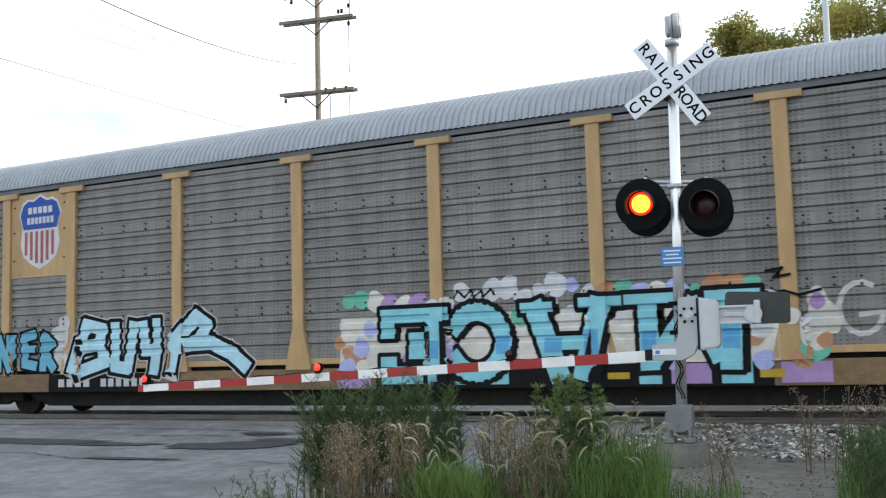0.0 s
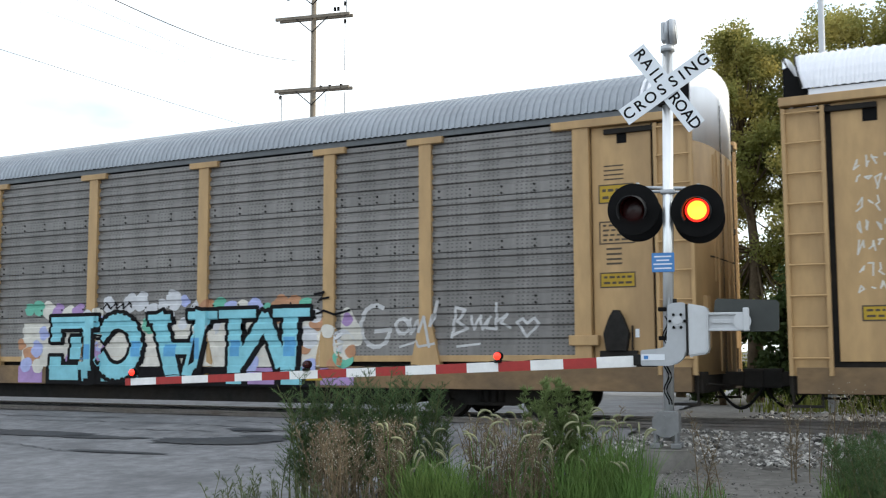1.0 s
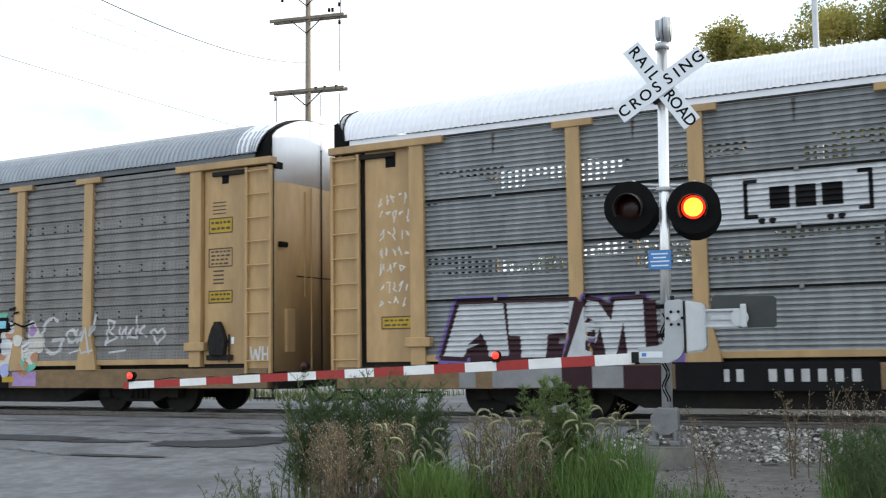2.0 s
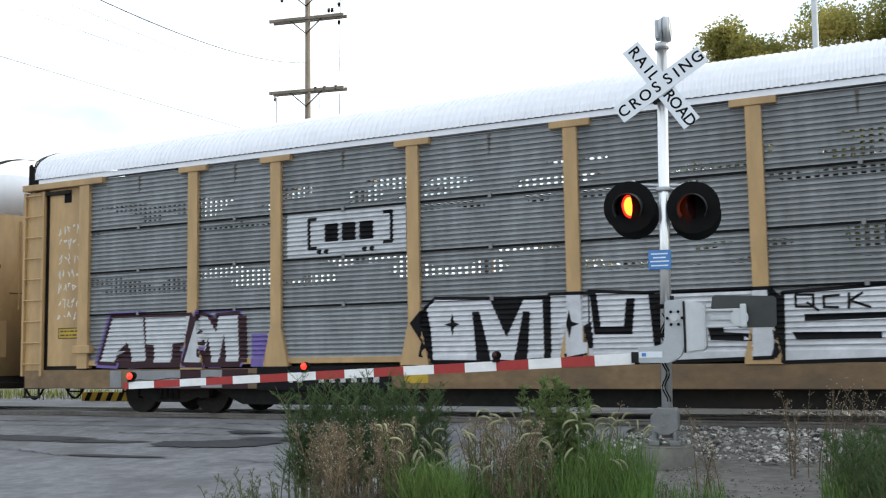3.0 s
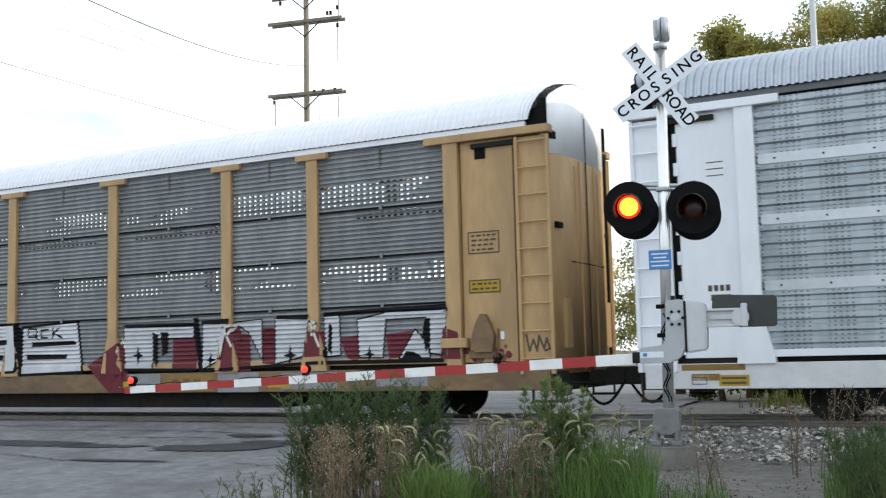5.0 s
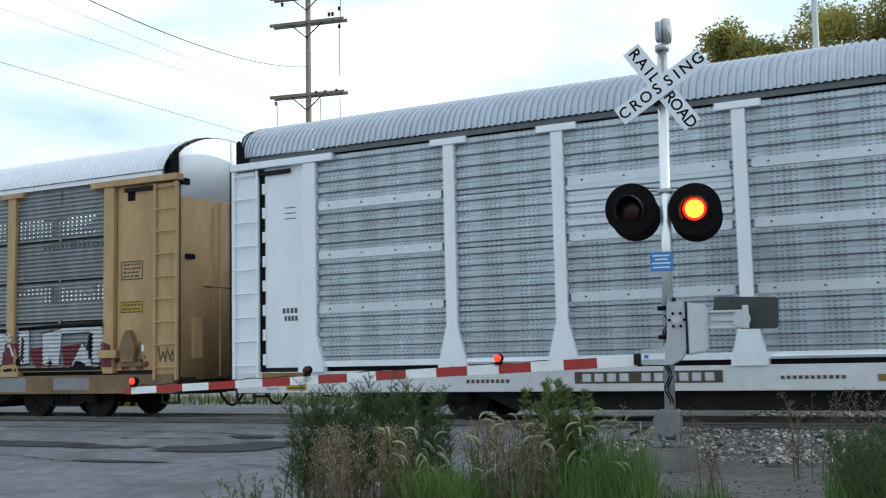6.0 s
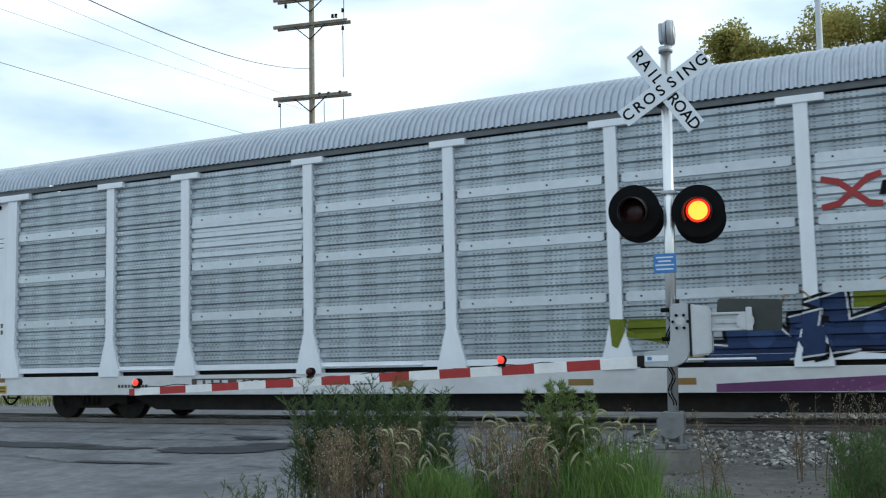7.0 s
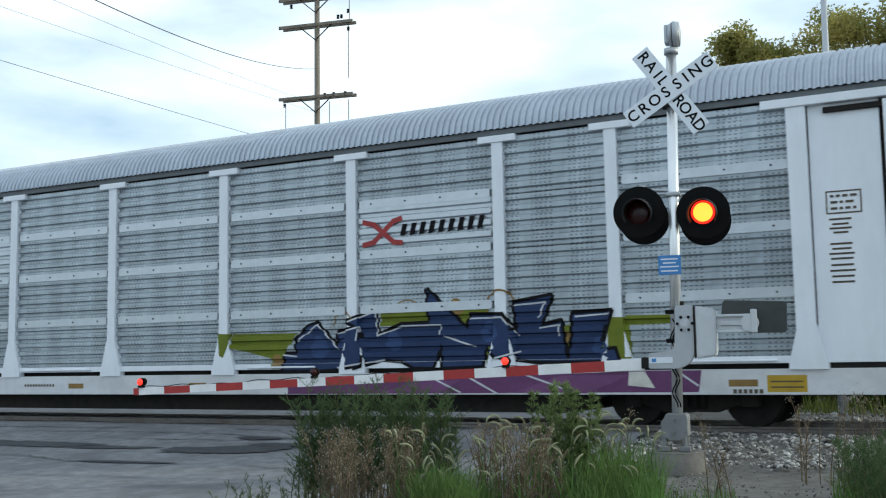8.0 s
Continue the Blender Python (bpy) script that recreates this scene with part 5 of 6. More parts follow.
    paint(c, "sill_black", [rect(-7.6, -4.75, 0.48, 0.9)], P_BLACK, 0)
    paint_each(c, "mark_bar", bars(-7.35, -6.55, 0.61, 0.79, 4, 0.5) + bars(-6.3, -4.95, 0.61, 0.79, 6, 0.5), P_CHALK, 1, "row of painted mark bars")
    paint_each(c, "sill_reflector", [rect(-4.5, -4.05, 0.6, 0.74), rect(4.5, 4.9, 0.6, 0.72), rect(8.1, 8.6, 0.58, 0.72)], P_YELLOW, 1)
    # drips of rust at the top of the bays and dark seams between the rows
    for a, b in BAYS:
        x = (a + b) / 2
        paint(c, "rust_run", [[(x - 0.03, 4.7), (x + 0.035, 4.7), (x + 0.012, 4.38), (x - 0.01, 4.35)]], P_GRIME, 0)
        for z0, _ in ROWS_B[1:]:
            part("seam_lap", shared(("seam_lap", round(b - a, 2)), lambda: box(B(), -(b - a) / 2 + 0.13, (b - a) / 2 - 0.13, -1.4745, -1.45, -0.03, 0.004), BLACK), None, c, m=pose(x, 0, z0))
            part("seam_clip", shared(("seam_clip",), lambda: box(B(), -0.03, 0.03, -1.482, -1.46, -0.05, 0.04, 0.004), BASE_GREY), None, c, m=pose(x, 0, z0))
    y = -1.441
    rnd = random.Random(3)
    for z in (3.75, 3.45, 3.15, 2.85, 2.55, 2.25, 1.98):
        x = -12.75
        while x < -12.2:
            w = rnd.uniform(0.08, 0.13)
            pts = [(x + rnd.uniform(0, w), z + rnd.uniform(-0.11, 0.11)) for _ in range(4)]
            paint(c, "pale_scrawl", ribbon(pts, 0.022), P_CREAM, 0, "", y)
            x += w + 0.03
    label_box(c, -12.7, -12.12, 1.52, 1.72, y, 2, P_YELLOW)
    label_box(c, 12.2, 12.75, 2.1, 2.3, y, 2, P_YELLOW)
    label_box(c, 12.2, 12.75, 2.75, 3.1, y, 4)
    brake_gear(c, YELLOW_DIRTY)
    paint(c, "dark_scribble", ribbon([(13.2, 1.38), (13.25, 1.12), (13.32, 1.3), (13.38, 1.12), (13.42, 1.36), (13.5, 1.15), (13.55, 1.32), (13.6, 1.15), (13.52, 1.12)], 0.035), P_INK, 0, "", -1.472)
    for k in range(16):
        p = blob(12.12 + 0.05 * k, 1.0 + 0.22 * rnd.random(), 0.03 + 0.05 * rnd.random(), k)
        paint(c, "grime_patch", [p], P_MAROON if k % 3 == 0 else P_RUST, k * 0.05, "", y)
    for x in (-12.5, 12.45):
        part("vent_opening", box(B(), x - 0.1, x + 0.1, -1.446, -1.43, 4.32, 4.5), BLACK, c)
decorate_b()

def decorate_c():
    c = car_c
    for i, (a, b) in enumerate(BAYS):
        narrow = b - a < 2.2
        if narrow:
            continue
        for z in (1.97, 2.93, 3.82):
            st = part("zinc_strip", shared(("zinc_strip", round(b - a, 2)), lambda: slab(B(), [(-(b - a) / 2 + 0.16, 0.06), (-(b - a) / 2 + 0.22, 0.075), ((b - a) / 2 - 0.22, 0.075), ((b - a) / 2 - 0.16, 0.06), ((b - a) / 2 - 0.16, -0.06), ((b - a) / 2 - 0.22, -0.075), (-(b - a) / 2 + 0.22, -0.075), (-(b - a) / 2 + 0.16, -0.06)], -1.49, -1.465), ZINC), None, c, m=pose((a + b) / 2, 0, z))
            for k in range(4):
                part("strip_bolt", shared(("strip_bolt",), lambda: tube(B(), (0, -1.5, 0), (0, -1.49, 0), 0.016, seg=8), DARK_STEEL), None, st, m=pose((b - a) * (-0.36 + 0.24 * k), 0, 0))
    for x0, x1 in ((-7.02, -4.45), (4.45, 7.02)):
        bm, pr = corrugated(x1 - x0, 0.76, 0.19, 0.045, 0.0)
        part("smooth_panel", bm, ZINC, c, "bright unperforated sheet panel", pose((x0 + x1) / 2, -1.483, 3.0))
    fy = -1.484
    paint(c, "logo_cross", ribbon([(4.55, 3.5), (4.75, 3.45), (5.15, 3.12), (5.3, 3.1)], 0.09) + ribbon([(4.55, 3.1), (4.75, 3.14), (5.15, 3.48), (5.3, 3.52)], 0.09), P_RED, 0, "red crossing strokes beside dark slanted bars", fy)
    sl = []
    for i in range(9):
        x = 5.28 + i * 0.185
        z = 3.22
        sl.append([(x, z), (x + 0.1, z + 0.005 * i), (x + 0.155, z + 0.2 + 0.005 * i), (x + 0.055, z + 0.2 + 0.005 * i)])
    paint_each(c, "logo_bar", sl, P_BLACK, 0, "", fy)
    # blue word
    body = [[(2.79, 0.94), (2.84, 1.22), (3.09, 1.22), (3.07, 1.47), (3.35, 1.71), (3.52, 1.76), (3.98, 1.31), (3.99, 1.59), (4.5, 1.65), (4.46, 1.03), (3.98, 0.96), (3.55, 0.94)],
        [(4.22, 1.77), (4.76, 1.94), (4.79, 1.51), (5.29, 1.68), (6.04, 1.69), (6.1, 1.5), (5.88, 0.96), (5.52, 0.97), (5.28, 1.08), (4.91, 1.11), (4.34, 0.98), (4.5, 1.65)],
        [(5.83, 1.69), (5.79, 2.25), (6.53, 1.57), (6.62, 1.8), (7.19, 1.78), (7.46, 1.44), (7.39, 1.97), (8.04, 2.06), (7.84, 1.58), (8.19, 1.65), (8.27, 1.03), (7.74, 1.04), (7.06, 1.13), (6.87, 1.31), (6.8, 0.98), (6.08, 0.96), (6.04, 1.48)],
        [(8.4, 1.76), (9.04, 1.78), (8.9, 1.36), (8.76, 1.17), (9.09, 1.19), (9.14, 1.03), (8.3, 1.03), (8.39, 1.37)]]
    edges = [[(2.8, 1.21), (3.09, 1.18)], [(3.09, 1.45), (3.54, 1.74), (3.98, 1.3)], [(3.98, 1.57), (4.44, 1.67), (4.39, 1.44)],
        [(4.22, 1.77), (4.76, 1.93), (4.8, 1.51), (5.29, 1.66), (6.04, 1.66), (6.02, 1.51)], [(6.09, 1.47), (6.67, 1.29)], [(6.59, 1.75), (7.19, 1.75), (7.46, 1.45)],
        [(7.39, 1.94), (7.93, 1.97), (7.82, 1.73)], [(7.84, 1.56), (8.16, 1.6), (8.15, 1.43)], [(8.45, 1.72), (9.01, 1.75)], [(3.98, 0.97), (4.91, 1.09)], [(7.06, 1.09), (7.5, 1.19)]]
    o, hi = [], []
    for p in body:
        o += ribbon(p, 0.11, True)
    for p in edges:
        hi += ribbon(p, 0.028)
    lime = [[(1.59, 1.62), (3.09, 1.6), (2.78, 1.23), (2.76, 0.96), (2.52, 0.96), (2.5, 1.16), (1.59, 1.35)], [(4.86, 1.91), (5.84, 1.9), (5.83, 1.69), (4.85, 1.67)],
        [(6.14, 2.02), (6.94, 2.02), (6.94, 1.8), (6.52, 1.6)], [(8.98, 1.69), (9.31, 1.68), (9.36, 1.05), (9.14, 1.05), (8.84, 1.24)], [(9.26, 1.71), (10.01, 1.7), (10.01, 1.57), (9.3, 1.56)],
        [(8.17, 1.57), (8.4, 1.61), (8.34, 1.13), (8.24, 1.16)], [(6.84, 1.28), (7.06, 1.28), (7.07, 1.09), (6.89, 0.97)], [(1.32, 1.63), (1.57, 1.62), (1.57, 1.45), (1.44, 1.18), (1.35, 1.22)]]
    for k, p in enumerate(lime):
        paint(c, "lime_patch", [p], P_LIME, 0.05 * k)
    paint_each(c, "ochre_patch", [blob(6.35, 1.95, 0.14, 2), blob(2.65, 1.1, 0.12, 3), blob(8.28, 1.4, 0.1, 1)], P_TAN, 0.5)
    paint(c, "plum_ground", [[(2.91, 0.63), (5.87, 0.76), (9.62, 0.865), (10.41, 0.86), (10.36, 0.54), (2.91, 0.51)]], P_PLUM, 0)
    paint_each(c, "plum_shade", [[(4.8, 0.52), (5.6, 0.72), (6.4, 0.74), (6.0, 0.52)], [(7.4, 0.55), (8.2, 0.8), (9.3, 0.8), (8.6, 0.52)]], P_PLUM2, 1)
    paint(c, "plum_lines", ribbon([(7.57, 0.82), (8.31, 0.57)], 0.03) + ribbon([(5.96, 0.74), (6.4, 0.54)], 0.03) + ribbon([(6.57, 0.78), (7.07, 0.52)], 0.03) + ribbon([(10.09, 0.82), (10.35, 0.64)], 0.03), P_WHITE, 2)
    paint_each(c, "pale_patch", [[(9.3, 0.85), (9.55, 0.85), (9.7, 0.6), (9.28, 0.64)]], P_CREAM, 2)
    paint(c, "blue_outline", o, P_BLACK, 1)
    paint(c, "blue_letters", body, P_NAVY, 2, "dark blue spray-painted letters with white edges")
    rnd = random.Random(11)
    spots = []
    for p in body:
        cx, cz = sum(q[0] for q in p) / len(p), sum(q[1] for q in p) / len(p)
        spots += [blob(cx + rnd.uniform(-0.15, 0.15), cz + rnd.uniform(-0.1, 0.1), rnd.uniform(0.1, 0.2), 3)]
    paint_each(c, "blue_shade", spots, P_NAVY2, 3)
    paint(c, "white_edges", hi, P_WHITE, 3)
    paint(c, "ochre_loops", ribbon(arc(4.1, 1.7, 0.22, 0.25, 0, 180), 0.02) + ribbon(arc(5.4, 1.85, 0.3, 0.25, 20, 180), 0.02) + ribbon(arc(7.15, 1.95, 0.25, 0.25, 0, 200), 0.03), P_TAN, 1)
    # sill marks, labels
    paint(c, "mark_plate", [rect(-7.0, -4.7, 0.62, 0.8)], P_INK, 0)
    paint_each(c, "mark_bar", bars(-6.9, -6.1, 0.65, 0.77, 4) + bars(-5.95, -4.8, 0.65, 0.77, 6), P_WHITE, 1, "row of painted mark bars")
    paint_each(c, "sill_reflector", [rect(x, x + 0.42, 0.62, 0.72) for x in (-12.9, -2.6, 0.6, 2.2, 10.8)], P_TAN, 0)
    paint_each(c, "sill_mark", bars(-3.9, -3.0, 0.66, 0.71, 11) + bars(-8.9, -8.1, 0.64, 0.7, 9) + bars(10.85, 11.3, 0.52, 0.58, 6), P_INK, 0)
    paint(c, "sill_label", [rect(11.35, 11.9, 0.54, 0.78)], P_YELLOW, 0)
    paint_each(c, "label_line", [rect(11.4, 11.85, 0.6, 0.62), rect(11.4, 11.85, 0.68, 0.7)], P_INK, 1)
    y = -1.441
    label_box(c, 12.28, 12.74, 3.05, 3.36, y, 3)
    paint_each(c, "stencil_line", [rect(12.4 - w, 12.5 + w, z, z + 0.028) for z, w in ((2.95, 0.1), (2.88, 0.06), (2.82, 0.1), (2.76, 0.05), (2.6, 0.1), (2.53, 0.08), (2.46, 0.12), (2.39, 0.1), (2.3, 0.1), (2.22, 0.12), (2.14, 0.1), (2.06, 0.1))], P_INK, 0, "", y)
    paint_each(c, "mark_line", bars(-12.62, -12.27, 1.93, 2.02, 4) + bars(-12.58, -12.27, 1.79, 1.88, 4) + [rect(-12.55, -12.3, z, z + 0.015) for z in (3.65, 3.75, 3.85)], P_INK, 0, "", y)
    part("door_gap", box(B(), -13.07, -12.99, -1.45, -1.40, 0.95, 4.6), BLACK, c)
    for k in range(8):
        part("gap_hinge", box(B(), -13.04, -12.97, -1.47, -1.44, 1.0 + 0.45 * k, 1.2 + 0.45 * k, 0.005), WHITE, c)
    paint(c, "sill_reflector", [rect(-13.04, -12.11, 0.77, 0.86)], P_TAN, 0)
    paint(c, "sill_placard", [rect(-12.92, -12.65, 0.54, 0.7)], P_WHITE, 0)
    paint(c, "placard_frame", ribbon(rect(-12.89, -12.68, 0.57, 0.67), 0.012, True), P_INK, 1)
    paint(c, "sill_label", [rect(-12.5, -12.06, 0.54, 0.7)], P_YELLOW, 0)
    paint_each(c, "label_line", [rect(-12.46, -12.10, z, z + 0.03) for z in (0.57, 0.64)], P_INK, 1)
    for z in (0.99,):
        for x0, x1 in ((-9.0, -7.4), (-4.0, -2.0), (2.0, 3.5), (9.6, 11.5)):
            part("latch_rod", tube(B(), (x0, -1.5, z), (x1, -1.5, z), 0.018, seg=8), WHITE, c)
decorate_c()

# ---- far side: barrier, steel pole, wires ----
def striped_barrier():
    e = empty("striped_barrier", pose(-20.9, 21.2, -0.1, 0, 0, 4), "low yellow barrier board with black slanted stripes", "barrier")
    part("board", box(B(), -1.1, 1.1, -0.03, 0.03, 0.06, 0.3, 0.01), P_YELLOW, e)
    for k in range(6):
        x = -1.0 + k * 0.36
        part("stripe", slab(B(), [(x, 0.065), (x + 0.16, 0.065), (x + 0.28, 0.295), (x + 0.12, 0.295)], -0.036, -0.031), P_BLACK, e)
    for x in (-0.8, 0.8):
        part("leg", box(B(), x - 0.05, x + 0.05, -0.02, 0.05, -0.05, 0.12), DARK_STEEL, e)
striped_barrier()

def steel_pole():
    e = empty("steel_pole", pose(-2.86, 21.5, -0.1, 0, 0.5, 0), "slim pale galvanised steel pole behind the track", "pole")
    part("shaft", tube(B(), (0, 0, 0), (0, 0, 10.5), 0.085, 0.05, seg=16), GREY_BOX, e)
    part("foot_plate", box(B(), -0.2, 0.2, -0.2, 0.2, 0.0, 0.04, 0.01), GREY_BOX, e)
    part("access_cover", box(B(), -0.05, 0.05, -0.1, -0.08, 0.5, 0.7, 0.005), DARK_STEEL, e)
steel_pole()

part_pole = [o for o in scene.objects if o.name == "utility_pole"][0]

def wire(a, b, sag, r):
    bm = B()
    a, b = Vector(a), Vector(b)
    pts = [a.lerp(b, i / 20) - Vector((0, 0, sag * 4 * (i / 20) * (1 - i / 20))) for i in range(21)]
    pipe(bm, pts, r, 5)
    ob = part("overhead_wire", bm, WIRE, part_pole, "thin dark overhead wire")
    ob.matrix_parent_inverse = part_pole.matrix_basis.inverted()
WIRES = [(*((-21.08, 11.88, 8.54), (-24.43, 35.5, 9.53)), 0.05, 0.014),
         (*((-13.47, 12.0, 7.39), (-24.58, 35.5, 13.12)), 0.42, 0.02),
         (*((-21.15, 11.88, 9.9), (-24.41, 35.5, 11.22)), 0.1, 0.009),
         (*((-18.22, 11.88, 9.45), (-24.41, 35.5, 11.58)), 0.2, 0.009)]
for a, b, s, r in WIRES:
    wire(a, b, s, r * 0.55)
for x, z0, z1 in ((1.45, 13.0, 15.35), (1.5, 15.4, 16.5), (-1.35, 11.0, 12.1), (1.45, 10.6, 12.1), (0.6, 11.2, 12.1)):
    part("drop_wire", tube(B(), (x, -0.15, z0), (x, -0.15, z1), 0.016, seg=5), WIRE, part_pole)
for x, z in ((1.0, 15.55), (1.15, 15.55), (1.45, 15.0), (1.45, 15.75), (-1.1, 16.2), (-1.4, 12.0), (0.4, 12.3), (0.8, 12.3), (1.3, 12.3)):
    bm = B()
    for k in range(3):
        tube(bm, (x, -0.15, z + k * 0.06), (x, -0.15, z + k * 0.06 + 0.03), 0.07, 0.05, seg=10)
    part("insulator", bm, DARK_STEEL, part_pole)

# ---- stones and dirt by the mast ----
def stones(name, n, x0, x1, y0, y1, r0, r1, seed, label, material):
    rnd = random.Random(seed)
    verts, faces = [], []
    base = [(0, 0, 1), (0.9, 0, 0.3), (0.28, 0.86, 0.3), (-0.73, 0.53, 0.3), (-0.73, -0.53, 0.3), (0.28, -0.86, 0.3), (0, 0, -0.6)]
    tri = [(0, 1, 2), (0, 2, 3), (0, 3, 4), (0, 4, 5), (0, 5, 1), (6, 2, 1), (6, 3, 2), (6, 4, 3), (6, 5, 4), (6, 1, 5)]
    for _ in range(n):
        x, y = rnd.uniform(x0, x1), rnd.uniform(y0, y1)
        if noise.noise((x * 1.1, y * 1.1, seed)) < rnd.uniform(-0.5, 0.25):
            continue
        r = rnd.uniform(r0, r1) * (1.7 if rnd.random() < 0.06 else 1)
        rot = Euler((rnd.uniform(-0.6, 0.6), rnd.uniform(-0.6, 0.6), rnd.uniform(0, 6.3))).to_matrix()
        o = Vector((x, y, ground_z(x, y) + r * 0.2))
        k = len(verts)
        verts += [tuple(o + rot @ Vector((a * r * rnd.uniform(0.7, 1.2), b * r * rnd.uniform(0.7, 1.2), c * r * 0.75))) for a, b, c in base]
        faces += [(a + k, b + k, c + k) for a, b, c in tri]
    me = bpy.data.meshes.new(name)
    me.from_pydata(verts, [], faces)
    me.materials.append(material)
    tagged(new(name, me), label, "stones", kind="stuff")

def stone_mat(name, color, vary):
    m = mat(name, color, 0.9, 0, 0.25, 25, 0.0, bump=0.3)
    nt = m.node_tree
    b = nt.nodes["Principled BSDF"]
    g = nt.nodes.new("ShaderNodeNewGeometry")
    r = nt.nodes.new("ShaderNodeMapRange")
    r.inputs["To Min"].default_value, r.inputs["To Max"].default_value = 1 - vary, 1 + vary
    s = nt.nodes.new("ShaderNodeVectorMath")
    s.operation = "SCALE"
    old = b.inputs["Base Color"].links[0].from_socket
    nt.links.new(g.outputs["Random Per Island"], r.inputs["Value"])
    nt.links.new(old, s.inputs[0])
    nt.links.new(r.outputs["Result"], s.inputs["Scale"])
    nt.links.new(s.outputs["Vector"], b.inputs["Base Color"])
    return m
STONES = stone_mat("mixed_ballast", (0.26, 0.25, 0.235), 0.85)
GRAVEL = stone_mat("fine_gravel", (0.17, 0.16, 0.15), 0.5)
stones("ballast", 8000, -4.6, 4.0, 12.6, 15.6, 0.014, 0.04, 2, "loose light and dark ballast stones beside the rail", STONES)
stones("ballast_far", 1500, -4.0, 6.0, 18.6, 21.0, 0.02, 0.055, 4, "loose ballast stones beyond the track", STONES)
stones("gravel", 3500, -5.0, 3.0, 9.5, 13.2, 0.008, 0.022, 3, "fine gravel scattered on the dusty ground", GRAVEL)
# bed under the rails; its dark colour paints in the shade below the train
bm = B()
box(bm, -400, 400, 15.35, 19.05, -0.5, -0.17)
tagged(part("track_bed", bm, TRACKBED), "ballast bed under the rails, coloured dark for the shade under the train", "track bed", kind="structure")
def ties():
    me = None
    for i in range(60):
        x = -24 + i * 0.55
        if me is None:
            me = mesh_of("tie", box(B(), -0.11, 0.11, -1.3, 1.3, -0.1, 0.02, 0.01), TIEWOOD)
        t = new("tie", me)
        t.matrix_basis = pose(x, TRACK_Y, -0.165)
        tagged(t, "dark creosoted wooden railway tie", "railway tie", "ties of the track", "structure")
ties()

# ---- tar patches and cracks in the road ----
def tar_patch(x, y, lx, ly, seed, turn=0):
    bm = B()
    n = 96
    vs = []
    for i in range(n):
        a = 2 * math.pi * i / n
        r = 1 + 0.4 * noise.noise((math.cos(a) * 1.5, math.sin(a) * 1.5, seed)) + 0.3 * noise.noise((math.cos(a) * 5, math.sin(a) * 5, seed)) + 0.18 * noise.noise((math.cos(a) * 14, math.sin(a) * 14, seed))
        px, py = lx * r * math.cos(a), ly * r * math.sin(a)
        ct, st = math.cos(radians(turn)), math.sin(radians(turn))
        qx, qy = x + px * ct - py * st, y + px * st + py * ct
        vs.append(bm.verts.new((qx, qy, ground_z(qx, qy) + 0.026)))
    c = bm.verts.new((x, y, ground_z(x, y) + 0.026))
    for i in range(n):
        bm.faces.new((c, vs[i], vs[(i + 1) % n]))
    tagged(part("tar_patch", bm, TAR), "dark tar patch on the worn road", "tar patch", "tar patches", "structure")
for a in ((-14.6, 12.55, 1.9, 0.26, 1), (-12.6, 12.45, 0.9, 0.13, 2, 4), (-10.4, 12.6, 1.15, 0.3, 3, 10), (-9.6, 13.1, 0.8, 0.18, 4), (-11.1, 11.15, 0.95, 0.1, 5, 3), (-10.6, 13.7, 0.5, 0.12, 6), (-17.5, 12.9, 1.3, 0.2, 7)):
    tar_patch(*a)
def crack(pts, w, seed):
    rnd = random.Random(seed)
    bm = B()
    last = None
    for (x0, y0), (x1, y1) in zip(pts, pts[1:]):
        for k in range(14):
            t = k / 14
            x, y = x0 + (x1 - x0) * t + rnd.uniform(-0.05, 0.05), y0 + (y1 - y0) * t + rnd.uniform(-0.05, 0.05)
            ww = w * rnd.uniform(0.4, 1.3)
            row = [bm.verts.new((x, y - ww, ground_z(x, y) + 0.024)), bm.verts.new((x, y + ww, ground_z(x, y) + 0.024))]
            if last:
                bm.faces.new((last[0], row[0], row[1], last[1]))
            last = row
    tagged(part("road_crack", bm, TAR), "thin dark crack in the asphalt", "crack", "cracks in the road", "structure")
for i, (p, w) in enumerate(((((-16, 13.9), (-12.5, 14.1), (-9.5, 13.7)), 0.02), (((-13, 13.3), (-10.5, 13.5), (-8.2, 14.4)), 0.025), (((-15.5, 11.3), (-13.2, 11.4), (-11.8, 11.0)), 0.015), (((-9.3, 11.3), (-7.9, 11.1)), 0.012), (((-11.8, 14.6), (-9.4, 14.3)), 0.02), (((-18, 14.3), (-14, 14.5)), 0.03))):
    crack(p, w, i)

# ---- weeds in front ----
def plant_spot(u, d):
    """A spot on the verge: u runs along it, d metres out from the viewer."""
    x, y = (-6.49 + 0.00464 * (u - 400)) * d / 10, (7.88 + 0.002457 * (u - 400)) * d / 10
    return x, y, ground_z(x, y) - 0.05

def strip(bm, pts, w, side):
    last = None
    n = len(pts)
    for i, p in enumerate(pts):
        ww = w * (1 - (i / (n - 1)) ** 1.5) + 0.0008
        row = [bm.verts.new(p - side * ww), bm.verts.new(p + side * ww)]
        if last:
            bm.faces.new((last[0], last[1], row[1], row[0]))
        last = row

def grass_blade(bm, rnd, base, h, lean, w):
    a = rnd.uniform(0, 6.28)
    d = Vector((math.cos(a), math.sin(a), 0))
    side = Vector((-d.y, d.x, 0))
    pts = [base + Vector((0, 0, h * t)) * (1 - 0.25 * lean * t * t) + d * (lean * h * t * t) for t in (0, 0.3, 0.6, 0.85, 1.0)]
    strip(bm, pts, w, side)

